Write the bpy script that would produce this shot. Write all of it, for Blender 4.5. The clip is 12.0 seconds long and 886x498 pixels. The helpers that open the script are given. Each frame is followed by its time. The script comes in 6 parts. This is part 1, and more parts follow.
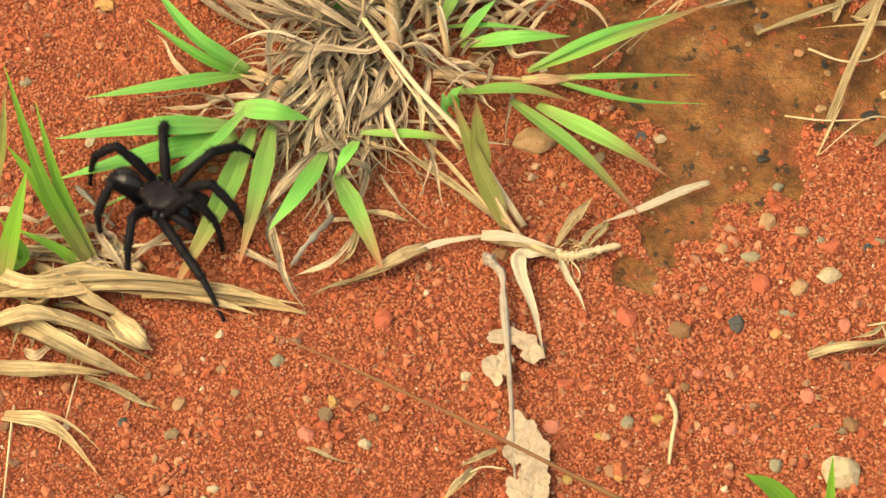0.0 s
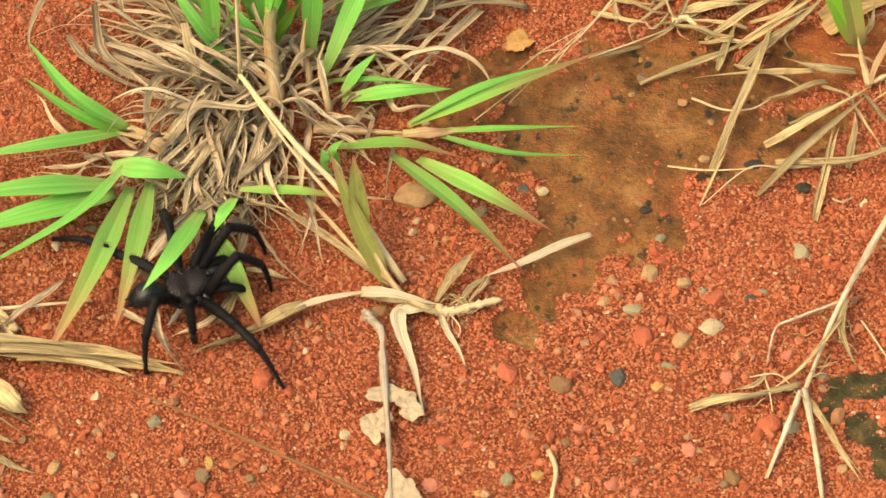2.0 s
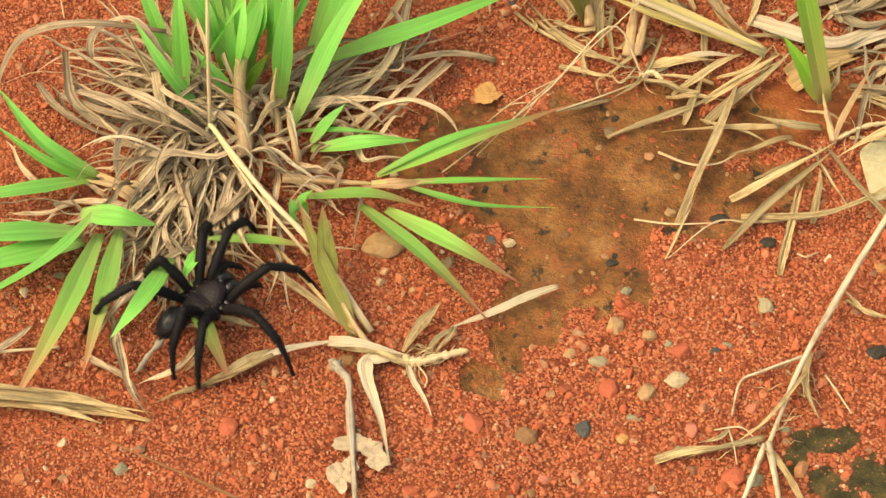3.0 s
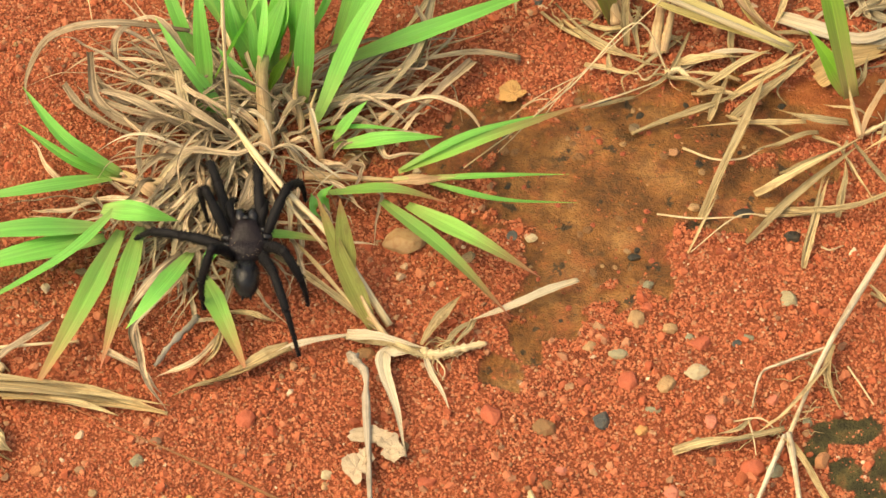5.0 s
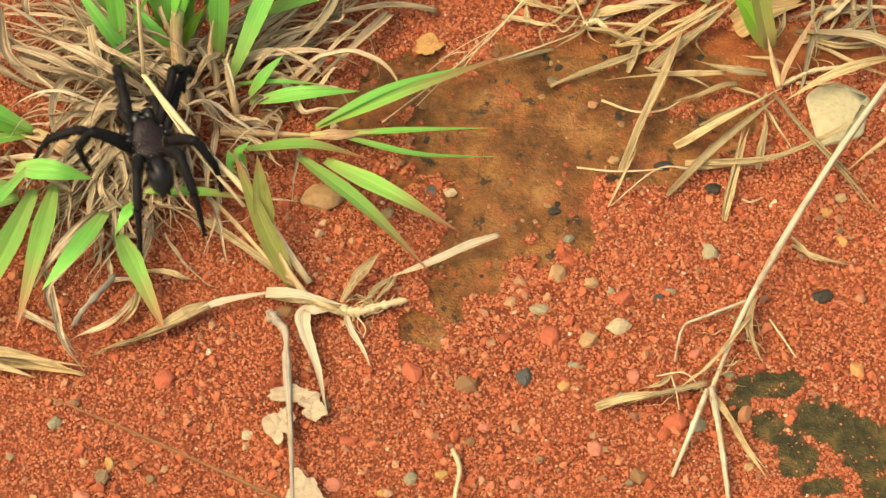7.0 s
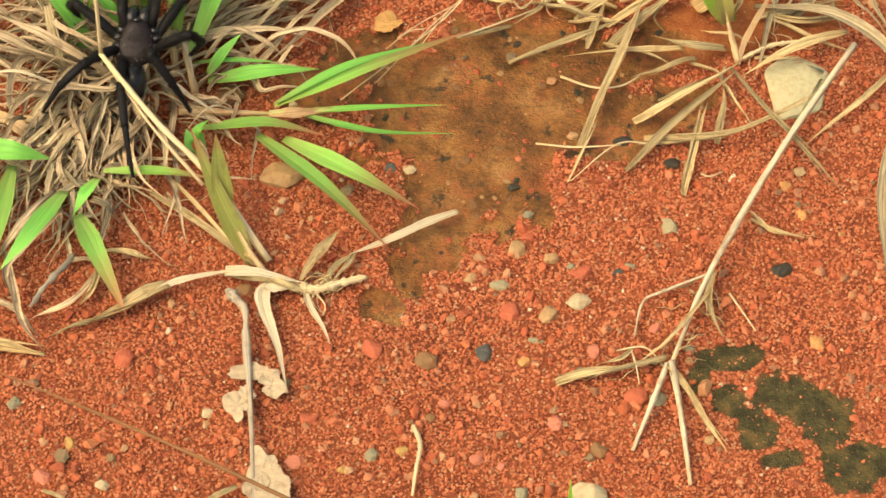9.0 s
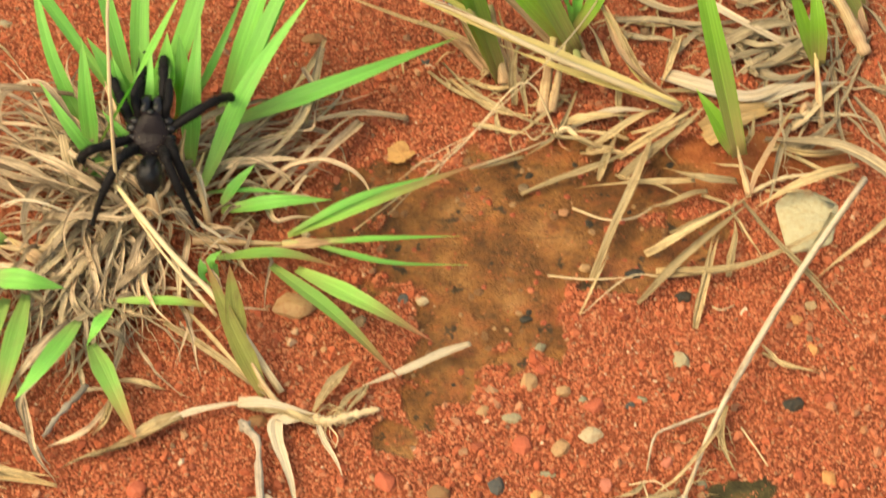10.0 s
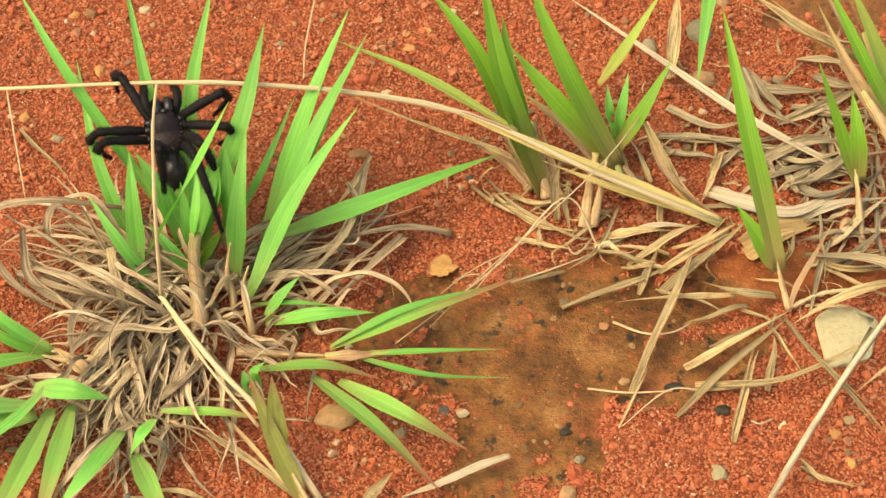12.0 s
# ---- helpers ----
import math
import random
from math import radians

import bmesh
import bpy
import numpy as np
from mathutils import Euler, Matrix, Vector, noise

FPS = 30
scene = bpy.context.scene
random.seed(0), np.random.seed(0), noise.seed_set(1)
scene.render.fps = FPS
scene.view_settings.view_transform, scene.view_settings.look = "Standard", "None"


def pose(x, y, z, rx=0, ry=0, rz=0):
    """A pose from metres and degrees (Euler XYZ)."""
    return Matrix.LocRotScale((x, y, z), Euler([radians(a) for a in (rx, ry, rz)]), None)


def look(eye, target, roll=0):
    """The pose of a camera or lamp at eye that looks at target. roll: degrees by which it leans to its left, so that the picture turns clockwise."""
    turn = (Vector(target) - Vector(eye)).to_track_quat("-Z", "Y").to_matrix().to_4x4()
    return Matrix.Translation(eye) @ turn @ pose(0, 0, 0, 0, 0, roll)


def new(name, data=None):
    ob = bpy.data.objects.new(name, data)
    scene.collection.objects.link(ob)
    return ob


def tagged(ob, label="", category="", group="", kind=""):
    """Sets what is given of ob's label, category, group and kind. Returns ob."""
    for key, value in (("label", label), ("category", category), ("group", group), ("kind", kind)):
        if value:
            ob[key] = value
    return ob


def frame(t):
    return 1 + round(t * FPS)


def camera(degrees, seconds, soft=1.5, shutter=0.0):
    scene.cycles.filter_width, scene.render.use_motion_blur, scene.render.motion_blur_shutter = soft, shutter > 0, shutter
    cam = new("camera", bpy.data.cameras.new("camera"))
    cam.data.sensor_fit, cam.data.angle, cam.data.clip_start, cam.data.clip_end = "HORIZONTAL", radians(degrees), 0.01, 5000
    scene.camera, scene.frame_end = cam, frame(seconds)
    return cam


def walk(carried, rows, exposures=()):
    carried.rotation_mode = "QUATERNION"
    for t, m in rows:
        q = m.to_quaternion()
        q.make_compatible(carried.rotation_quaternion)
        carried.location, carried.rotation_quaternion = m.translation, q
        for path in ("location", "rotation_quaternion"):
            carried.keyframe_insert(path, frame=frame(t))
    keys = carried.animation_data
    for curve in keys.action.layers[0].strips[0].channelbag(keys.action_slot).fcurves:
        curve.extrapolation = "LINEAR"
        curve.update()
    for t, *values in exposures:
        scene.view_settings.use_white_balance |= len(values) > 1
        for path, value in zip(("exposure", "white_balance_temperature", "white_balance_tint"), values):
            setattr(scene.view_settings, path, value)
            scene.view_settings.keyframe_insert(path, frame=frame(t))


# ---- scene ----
cam = camera(20.0, 12.0, shutter=0.3)
PATH = [
    (0, (0.02672, -0.50817, 0.74008), (0.00831, 0.05632, -0.08515), -0.501),
    (0.5, (0.04378, -0.51021, 0.73996), (0.00739, 0.06151, -0.07968), -2.068),
    (1, (0.04513, -0.50897, 0.73793), (0.02834, 0.06683, -0.07949), -0.753),
    (1.5, (0.05224, -0.50533, 0.73665), (0.03947, 0.07133, -0.08024), -0.610),
    (2, (0.05678, -0.49785, 0.73770), (0.05223, 0.07885, -0.07924), -0.200),
    (2.5, (0.06152, -0.49848, 0.74048), (0.06333, 0.09684, -0.06301), 0.875),
    (3, (0.05232, -0.50047, 0.74124), (0.06547, 0.09270, -0.06373), 1.811),
    (3.5, (0.06384, -0.50142, 0.74435), (0.06173, 0.09364, -0.05933), 1.075),
    (3.7, (0.05793, -0.50327, 0.74316), (0.05772, 0.09397, -0.05891), 1.166),
    (5.3, (0.08756, -0.52187, 0.71447), (0.05408, 0.09473, -0.07209), -2.023),
    (5.5, (0.08598, -0.52074, 0.71085), (0.06942, 0.08542, -0.08431), -1.408),
    (6, (0.07939, -0.51616, 0.71499), (0.08034, 0.07603, -0.09080), 0.055),
    (6.5, (0.08067, -0.51086, 0.72108), (0.08578, 0.08343, -0.08316), 0.385),
    (8.3, (0.07965, -0.51770, 0.71121), (0.08813, 0.08126, -0.08953), 0.322),
    (8.5, (0.08266, -0.51885, 0.71197), (0.09201, 0.07790, -0.09040), 0.222),
    (9, (0.08482, -0.51457, 0.71634), (0.10222, 0.07842, -0.08868), 0.819),
    (9.5, (0.08294, -0.51234, 0.71800), (0.10981, 0.09031, -0.07955), 1.502),
    (10, (0.07736, -0.50660, 0.72535), (0.09827, 0.11761, -0.05563), 1.375),
    (10.5, (0.08757, -0.49305, 0.74703), (0.08018, 0.14476, -0.02313), -0.622),
    (11, (0.09355, -0.51596, 0.72853), (0.08570, 0.14517, -0.02170), -0.609),
    (11.5, (0.09057, -0.51367, 0.72996), (0.08857, 0.14697, -0.02074), -0.293),
    (12, (0.08868, -0.51458, 0.73214), (0.08086, 0.14570, -0.01884), -0.357),
]
STOPS, KELVIN, TINT = 0.38, 9400, 3
walk(cam, [(t, look(eye, target, roll)) for t, eye, target, roll in PATH], [(0, STOPS, KELVIN, TINT), (12, STOPS, KELVIN, TINT)])
SKY, SUN = 0.27, 1.05

# ---- daylight: a bright overcast sky with a weak, very soft sun ----
world = bpy.data.worlds.new("overcast_sky")
scene.world = world
world.use_nodes = True
wn = world.node_tree.nodes
sky = wn.new("ShaderNodeTexSky")
sky.sky_type = "NISHITA"
sky.sun_disc = False
sky.sun_elevation = radians(56)
sky.sun_rotation = radians(-111)
sky.air_density, sky.dust_density, sky.ozone_density = 1.0, 4.0, 0.6
wn["Background"].inputs["Strength"].default_value = SKY
world.node_tree.links.new(sky.outputs[0], wn["Background"].inputs["Color"])
sun = new("sun", bpy.data.lights.new("sun", "SUN"))
sun.data.energy, sun.data.angle, sun.data.color = SUN, radians(35), (1.0, 0.95, 0.87)
sun.matrix_world = look((-1.5, -0.5, 2.4), (0, 0.1, 0))


# ---- materials ----
def nodes_of(name, rough=0.8, spec=0.3):
    m = bpy.data.materials.new(name)
    m.use_nodes = True
    nt = m.node_tree
    b = nt.nodes["Principled BSDF"]
    b.inputs["Roughness"].default_value = rough
    b.inputs["Specular IOR Level"].default_value = spec
    return m, nt, b


def node(nt, kind, **vals):
    n = nt.nodes.new(kind)
    for k, v in vals.items():
        n.inputs[k.replace("_", " ")].default_value = v
    return n


def ramp(nt, source, *stops):
    r = nt.nodes.new("ShaderNodeValToRGB")
    while len(r.color_ramp.elements) < len(stops):
        r.color_ramp.elements.new(0.5)
    for e, (p, c) in zip(r.color_ramp.elements, stops):
        e.position, e.color = p, (*c, 1)
    nt.links.new(source, r.inputs[0])
    return r.outputs[0]


def mix(nt, a, b, fac, mode="MIX"):
    n = nt.nodes.new("ShaderNodeMix")
    n.data_type, n.blend_type = "RGBA", mode
    for s, v in ((n.inputs[6], a), (n.inputs[7], b), (n.inputs[0], fac)):
        if isinstance(v, bpy.types.NodeSocket):
            nt.links.new(v, s)
        elif isinstance(v, tuple):
            s.default_value = (*v, 1)
        else:
            s.default_value = v
    return n.outputs[2]


def place(nt, which="Object"):
    return nt.nodes.new("ShaderNodeTexCoord").outputs[which]


def noise_of(nt, scale, detail=4.0, rough=0.6, vec=None):
    n = node(nt, "ShaderNodeTexNoise", Scale=scale, Detail=detail, Roughness=rough)
    nt.links.new(vec if vec else place(nt), n.inputs["Vector"])
    return n.outputs["Fac"]


def bump(nt, b, height, strength, dist):
    n = node(nt, "ShaderNodeBump", Strength=strength, Distance=dist)
    nt.links.new(height, n.inputs["Height"])
    nt.links.new(n.outputs[0], b.inputs["Normal"])


def soil_material():
    """Red lateritic soil; the attribute zone holds damp brown silt (red), dark algae crust (green) and smooth red clay (blue)."""
    m, nt, b = nodes_of("red_soil", 0.9, 0.25)
    big, mid, fine = noise_of(nt, 14, 5), noise_of(nt, 110, 5), noise_of(nt, 900, 4)
    red = ramp(nt, mid, (0.3, (0.170, 0.039, 0.016)), (0.5, (0.245, 0.062, 0.026)), (0.72, (0.33, 0.094, 0.040)))
    red = mix(nt, red, (0.13, 0.032, 0.015), ramp(nt, big, (0.5, (0, 0, 0)), (0.75, (0.6, 0.6, 0.6))))
    silt = ramp(nt, noise_of(nt, 34, 7, 0.6), (0.36, (0.120, 0.049, 0.014)), (0.46, (0.189, 0.076, 0.021)), (0.54, (0.241, 0.101, 0.029)), (0.66, (0.355, 0.171, 0.060)))
    silt = mix(nt, silt, (0.285, 0.086, 0.030), ramp(nt, noise_of(nt, 52, 6, 0.65), (0.52, (0, 0, 0)), (0.62, (0.65, 0.65, 0.65))))
    silt = mix(nt, silt, (0.075, 0.044, 0.017), ramp(nt, noise_of(nt, 75, 6, 0.7), (0.57, (0, 0, 0)), (0.66, (0.65, 0.65, 0.65))))
    silt = mix(nt, silt, (0.030, 0.025, 0.013), ramp(nt, noise_of(nt, 115, 4, 0.6), (0.62, (0, 0, 0)), (0.655, (0.85, 0.85, 0.85))))
    silt = mix(nt, silt, ramp(nt, noise_of(nt, 210, 6, 0.75), (0.38, (0.58, 0.55, 0.52)), (0.50, (1.0, 1.0, 1.0)), (0.62, (1.28, 1.25, 1.2))), 0.8, "MULTIPLY")
    algae = ramp(nt, noise_of(nt, 130, 6, 0.65), (0.38, (0.034, 0.029, 0.012)), (0.50, (0.062, 0.052, 0.020)), (0.60, (0.105, 0.076, 0.027)), (0.72, (0.18, 0.085, 0.032)))
    clay = ramp(nt, noise_of(nt, 60, 6, 0.65), (0.36, (0.20, 0.052, 0.017)), (0.50, (0.31, 0.090, 0.028)), (0.66, (0.40, 0.145, 0.048)))
    at = nt.nodes.new("ShaderNodeAttribute")
    at.attribute_name = "zone"
    sep = nt.nodes.new("ShaderNodeSeparateColor")
    nt.links.new(at.outputs["Color"], sep.inputs[0])
    col = mix(nt, red, clay, sep.outputs[2])
    col = mix(nt, col, silt, sep.outputs[0])
    col = mix(nt, col, algae, sep.outputs[1])
    nt.links.new(col, b.inputs["Base Color"])
    nt.links.new(ramp(nt, sep.outputs[0], (0.0, (0.92, 0.92, 0.92)), (1.0, (0.46, 0.46, 0.46))), b.inputs["Roughness"])
    bump(nt, b, mix(nt, mix(nt, mid, fine, 0.35), noise_of(nt, 150, 7, 0.7), 0.55), 1.0, 0.006)
    return m


def stone_material(name, stops, rough=0.8, grain=900, spec=0.3, per="island"):
    """Stone whose tone is picked at random for each grain or pebble."""
    m, nt, b = nodes_of(name, rough, spec)
    if per == "island":
        r = nt.nodes.new("ShaderNodeNewGeometry").outputs["Random Per Island"]
    else:
        r = nt.nodes.new("ShaderNodeObjectInfo").outputs["Random"]
    c = ramp(nt, r, *stops)
    c = mix(nt, c, (0.25, 0.055, 0.022), ramp(nt, noise_of(nt, grain * 0.4, 4), (0.45, (0, 0, 0)), (0.75, (0.55, 0.55, 0.55))))
    c = mix(nt, c, (0.75, 0.55, 0.4), ramp(nt, noise_of(nt, grain * 1.6, 3), (0.6, (0, 0, 0)), (0.85, (0.12, 0.12, 0.12))))
    nt.links.new(c, b.inputs["Base Color"])
    bump(nt, b, noise_of(nt, grain, 4), 0.5, 0.0005)
    return m


def pebble_material(name, c1, c2, spots=(0.25, 0.06, 0.025), rough=0.65):
    m, nt, b = nodes_of(name, rough, 0.35)
    c = mix(nt, c1, c2, noise_of(nt, 160, 5))
    c = mix(nt, c, spots, ramp(nt, noise_of(nt, 420, 4), (0.47, (0, 0, 0)), (0.70, (0.65, 0.65, 0.65))))
    nt.links.new(c, b.inputs["Base Color"])
    bump(nt, b, noise_of(nt, 500, 6, 0.7), 0.6, 0.0012)
    return m


def blade_material(name, base, mid, tip, veins=0.5, rough=0.45, spots=0.0, spot_colour=(0.25, 0.16, 0.06), through_light=0.5, vary=0.35, lines=12.0, tip_from=0.72, mid_from=0.30, fibre=0.5):
    """Grass leaf: colour along the leaf (v), parallel veins across it (u), blotches of its own, light coming through."""
    m, nt, b = nodes_of(name, rough, 0.35)
    rnd = nt.nodes.new("ShaderNodeObjectInfo").outputs["Random"]
    flat = place(nt, "UV")
    sep = nt.nodes.new("ShaderNodeSeparateXYZ")
    nt.links.new(flat, sep.inputs[0])
    own = nt.nodes.new("ShaderNodeVectorMath")
    own.operation = "MULTIPLY_ADD"
    nt.links.new(rnd, own.inputs[0])
    own.inputs[1].default_value = (37.0, 91.0, 53.0)
    nt.links.new(flat, own.inputs[2])
    uv = own.outputs[0]

    def stretched(across, along, detail, rough_by):
        n = node(nt, "ShaderNodeMapping", Scale=(across, along, 1.0))
        nt.links.new(uv, n.inputs["Vector"])
        return noise_of(nt, 1.0, detail, rough_by, n.outputs[0])

    col = ramp(nt, sep.outputs[1], (0.0, base), (mid_from, mid), (tip_from, mid), (1.0, tip))
    streak, hair = stretched(lines, 1.3, 6, 0.7), stretched(lines * 2.6, 2.0, 3, 0.6)
    col = mix(nt, col, (0.62, 0.62, 0.62), ramp(nt, hair, (0.48, (0, 0, 0)), (0.60, (fibre, fibre, fibre))), "MULTIPLY")
    col = mix(nt, col, (1.35, 1.32, 1.3), ramp(nt, hair, (0.38, (fibre, fibre, fibre)), (0.46, (0, 0, 0))), "MULTIPLY")
    col = mix(nt, col, (0.5, 0.48, 0.45), ramp(nt, streak, (0.45, (0, 0, 0)), (0.66, (veins, veins, veins))), "MULTIPLY")
    light = tuple(min(1.0, c * 1.5 + 0.02) for c in mid)
    patch = ramp(nt, noise_of(nt, 38, 3), (0.42, (0, 0, 0)), (0.68, (0.3, 0.3, 0.3)))
    col = mix(nt, col, (1.25, 1.06, 0.95), patch, "MULTIPLY")
    edge = ramp(nt, sep.outputs[0], (0.0, (0.35, 0.35, 0.35)), (0.10, (0, 0, 0)), (0.90, (0, 0, 0)), (1.0, (0.35, 0.35, 0.35)))
    col = mix(nt, col, tuple((a * 0.5 + b * 0.55) for a, b in zip(mid, tip)), edge)
    rib = ramp(nt, sep.outputs[0], (0.46, (0, 0, 0)), (0.5, (0.25, 0.25, 0.25)), (0.54, (0, 0, 0)))
    col = mix(nt, col, light, rib)
    if spots:
        col = mix(nt, col, spot_colour, ramp(nt, noise_of(nt, 130, 5), (0.56, (0, 0, 0)), (0.72, (spots, spots, spots))))
        stain = stretched(1.3, 4.5, 6, 0.7)
        col = mix(nt, col, tuple(v * 0.75 for v in spot_colour), ramp(nt, stain, (0.52, (0, 0, 0)), (0.66, (spots, spots, spots))))
    hsv = node(nt, "ShaderNodeHueSaturation", Saturation=1.0)
    tone = node(nt, "ShaderNodeMapRange", From_Min=0.0, From_Max=1.0, To_Min=1.0 - vary, To_Max=1.0 + vary)
    nt.links.new(rnd, tone.inputs[0])
    nt.links.new(tone.outputs[0], hsv.inputs["Value"])
    nt.links.new(col, hsv.inputs["Color"])
    col = hsv.outputs[0]
    nt.links.new(col, b.inputs["Base Color"])
    bump(nt, b, mix(nt, streak, hair, 0.5), 0.6, 0.0003 if through_light else 0.0001)
    if through_light:
        tl = nt.nodes.new("ShaderNodeBsdfTranslucent")
        nt.links.new(col, tl.inputs["Color"])
        ms = nt.nodes.new("ShaderNodeMixShader")
        ms.inputs[0].default_value = through_light
        nt.links.new(b.outputs[0], ms.inputs[1])
        nt.links.new(tl.outputs[0], ms.inputs[2])
        nt.links.new(ms.outputs[0], nt.nodes["Material Output"].inputs[0])
    return m


SOIL = soil_material()
GRAIN = stone_material("red_grit", (
    (0.0, (0.300, 0.070, 0.029)), (0.18, (0.380, 0.098, 0.042)), (0.48, (0.440, 0.127, 0.057)), (0.82, (0.500, 0.172, 0.083)),
    (0.91, (0.430, 0.182, 0.092)), (0.96, (0.280, 0.120, 0.060)), (0.993, (0.470, 0.250, 0.130)), (1.0, (0.600, 0.450, 0.300))))
COARSE = stone_material("coarse_grit", (
    (0.0, (0.24, 0.062, 0.030)), (0.18, (0.37, 0.083, 0.036)), (0.48, (0.44, 0.118, 0.052)), (0.72, (0.47, 0.155, 0.076)),
    (0.82, (0.43, 0.190, 0.098)), (0.89, (0.30, 0.135, 0.072)), (0.94, (0.19, 0.105, 0.058)), (0.975, (0.48, 0.270, 0.140)), (1.0, (0.58, 0.45, 0.30))))
PEBBLE = stone_material("mixed_pebble", (
    (0.0, (0.328, 0.071, 0.028)), (0.36, (0.405, 0.115, 0.047)), (0.60, (0.425, 0.178, 0.080)), (0.74, (0.386, 0.235, 0.120)),
    (0.84, (0.241, 0.178, 0.095)), (0.92, (0.164, 0.115, 0.065)), (0.97, (0.405, 0.246, 0.095)), (1.0, (0.444, 0.355, 0.220))), 0.8, 700, 0.3, "object")
STONES = {
    "dark": pebble_material("slate_pebble", (0.041, 0.042, 0.037), (0.074, 0.072, 0.063), (0.118, 0.076, 0.044)),
    "black": pebble_material("black_pebble", (0.018, 0.017, 0.012), (0.041, 0.034, 0.022), (0.074, 0.046, 0.022)),
    "red": pebble_material("red_pebble", (0.370, 0.072, 0.033), (0.444, 0.122, 0.059), (0.266, 0.053, 0.022)),
    "pink": pebble_material("pink_pebble", (0.429, 0.122, 0.074), (0.488, 0.182, 0.111), (0.370, 0.091, 0.044)),
    "tan": pebble_material("tan_pebble", (0.340, 0.190, 0.081), (0.400, 0.251, 0.126), (0.266, 0.114, 0.044)),
    "orange": pebble_material("orange_pebble", (0.459, 0.198, 0.059), (0.518, 0.274, 0.104), (0.370, 0.114, 0.037)),
    "yellow": pebble_material("ochre_pebble", (0.367, 0.217, 0.053), (0.402, 0.262, 0.100), (0.296, 0.125, 0.040)),
    "grey": pebble_material("grey_green_pebble", (0.192, 0.175, 0.104), (0.266, 0.236, 0.141), (0.222, 0.114, 0.052)),
    "olive": pebble_material("olive_grey_pebble", (0.252, 0.213, 0.118), (0.326, 0.281, 0.170), (0.266, 0.167, 0.081)),
    "cream": pebble_material("cream_stone", (0.42, 0.32, 0.175), (0.50, 0.41, 0.26), (0.32, 0.17, 0.075)),
    "pale": pebble_material("pale_slab", (0.38, 0.335, 0.19), (0.47, 0.43, 0.27), (0.36, 0.26, 0.12)),
    "blue": pebble_material("blue_grey_pebble", (0.111, 0.122, 0.141), (0.163, 0.175, 0.192), (0.148, 0.091, 0.067)),
    "brown": pebble_material("brown_pebble", (0.178, 0.087, 0.033), (0.237, 0.129, 0.056), (0.222, 0.061, 0.022)),
}
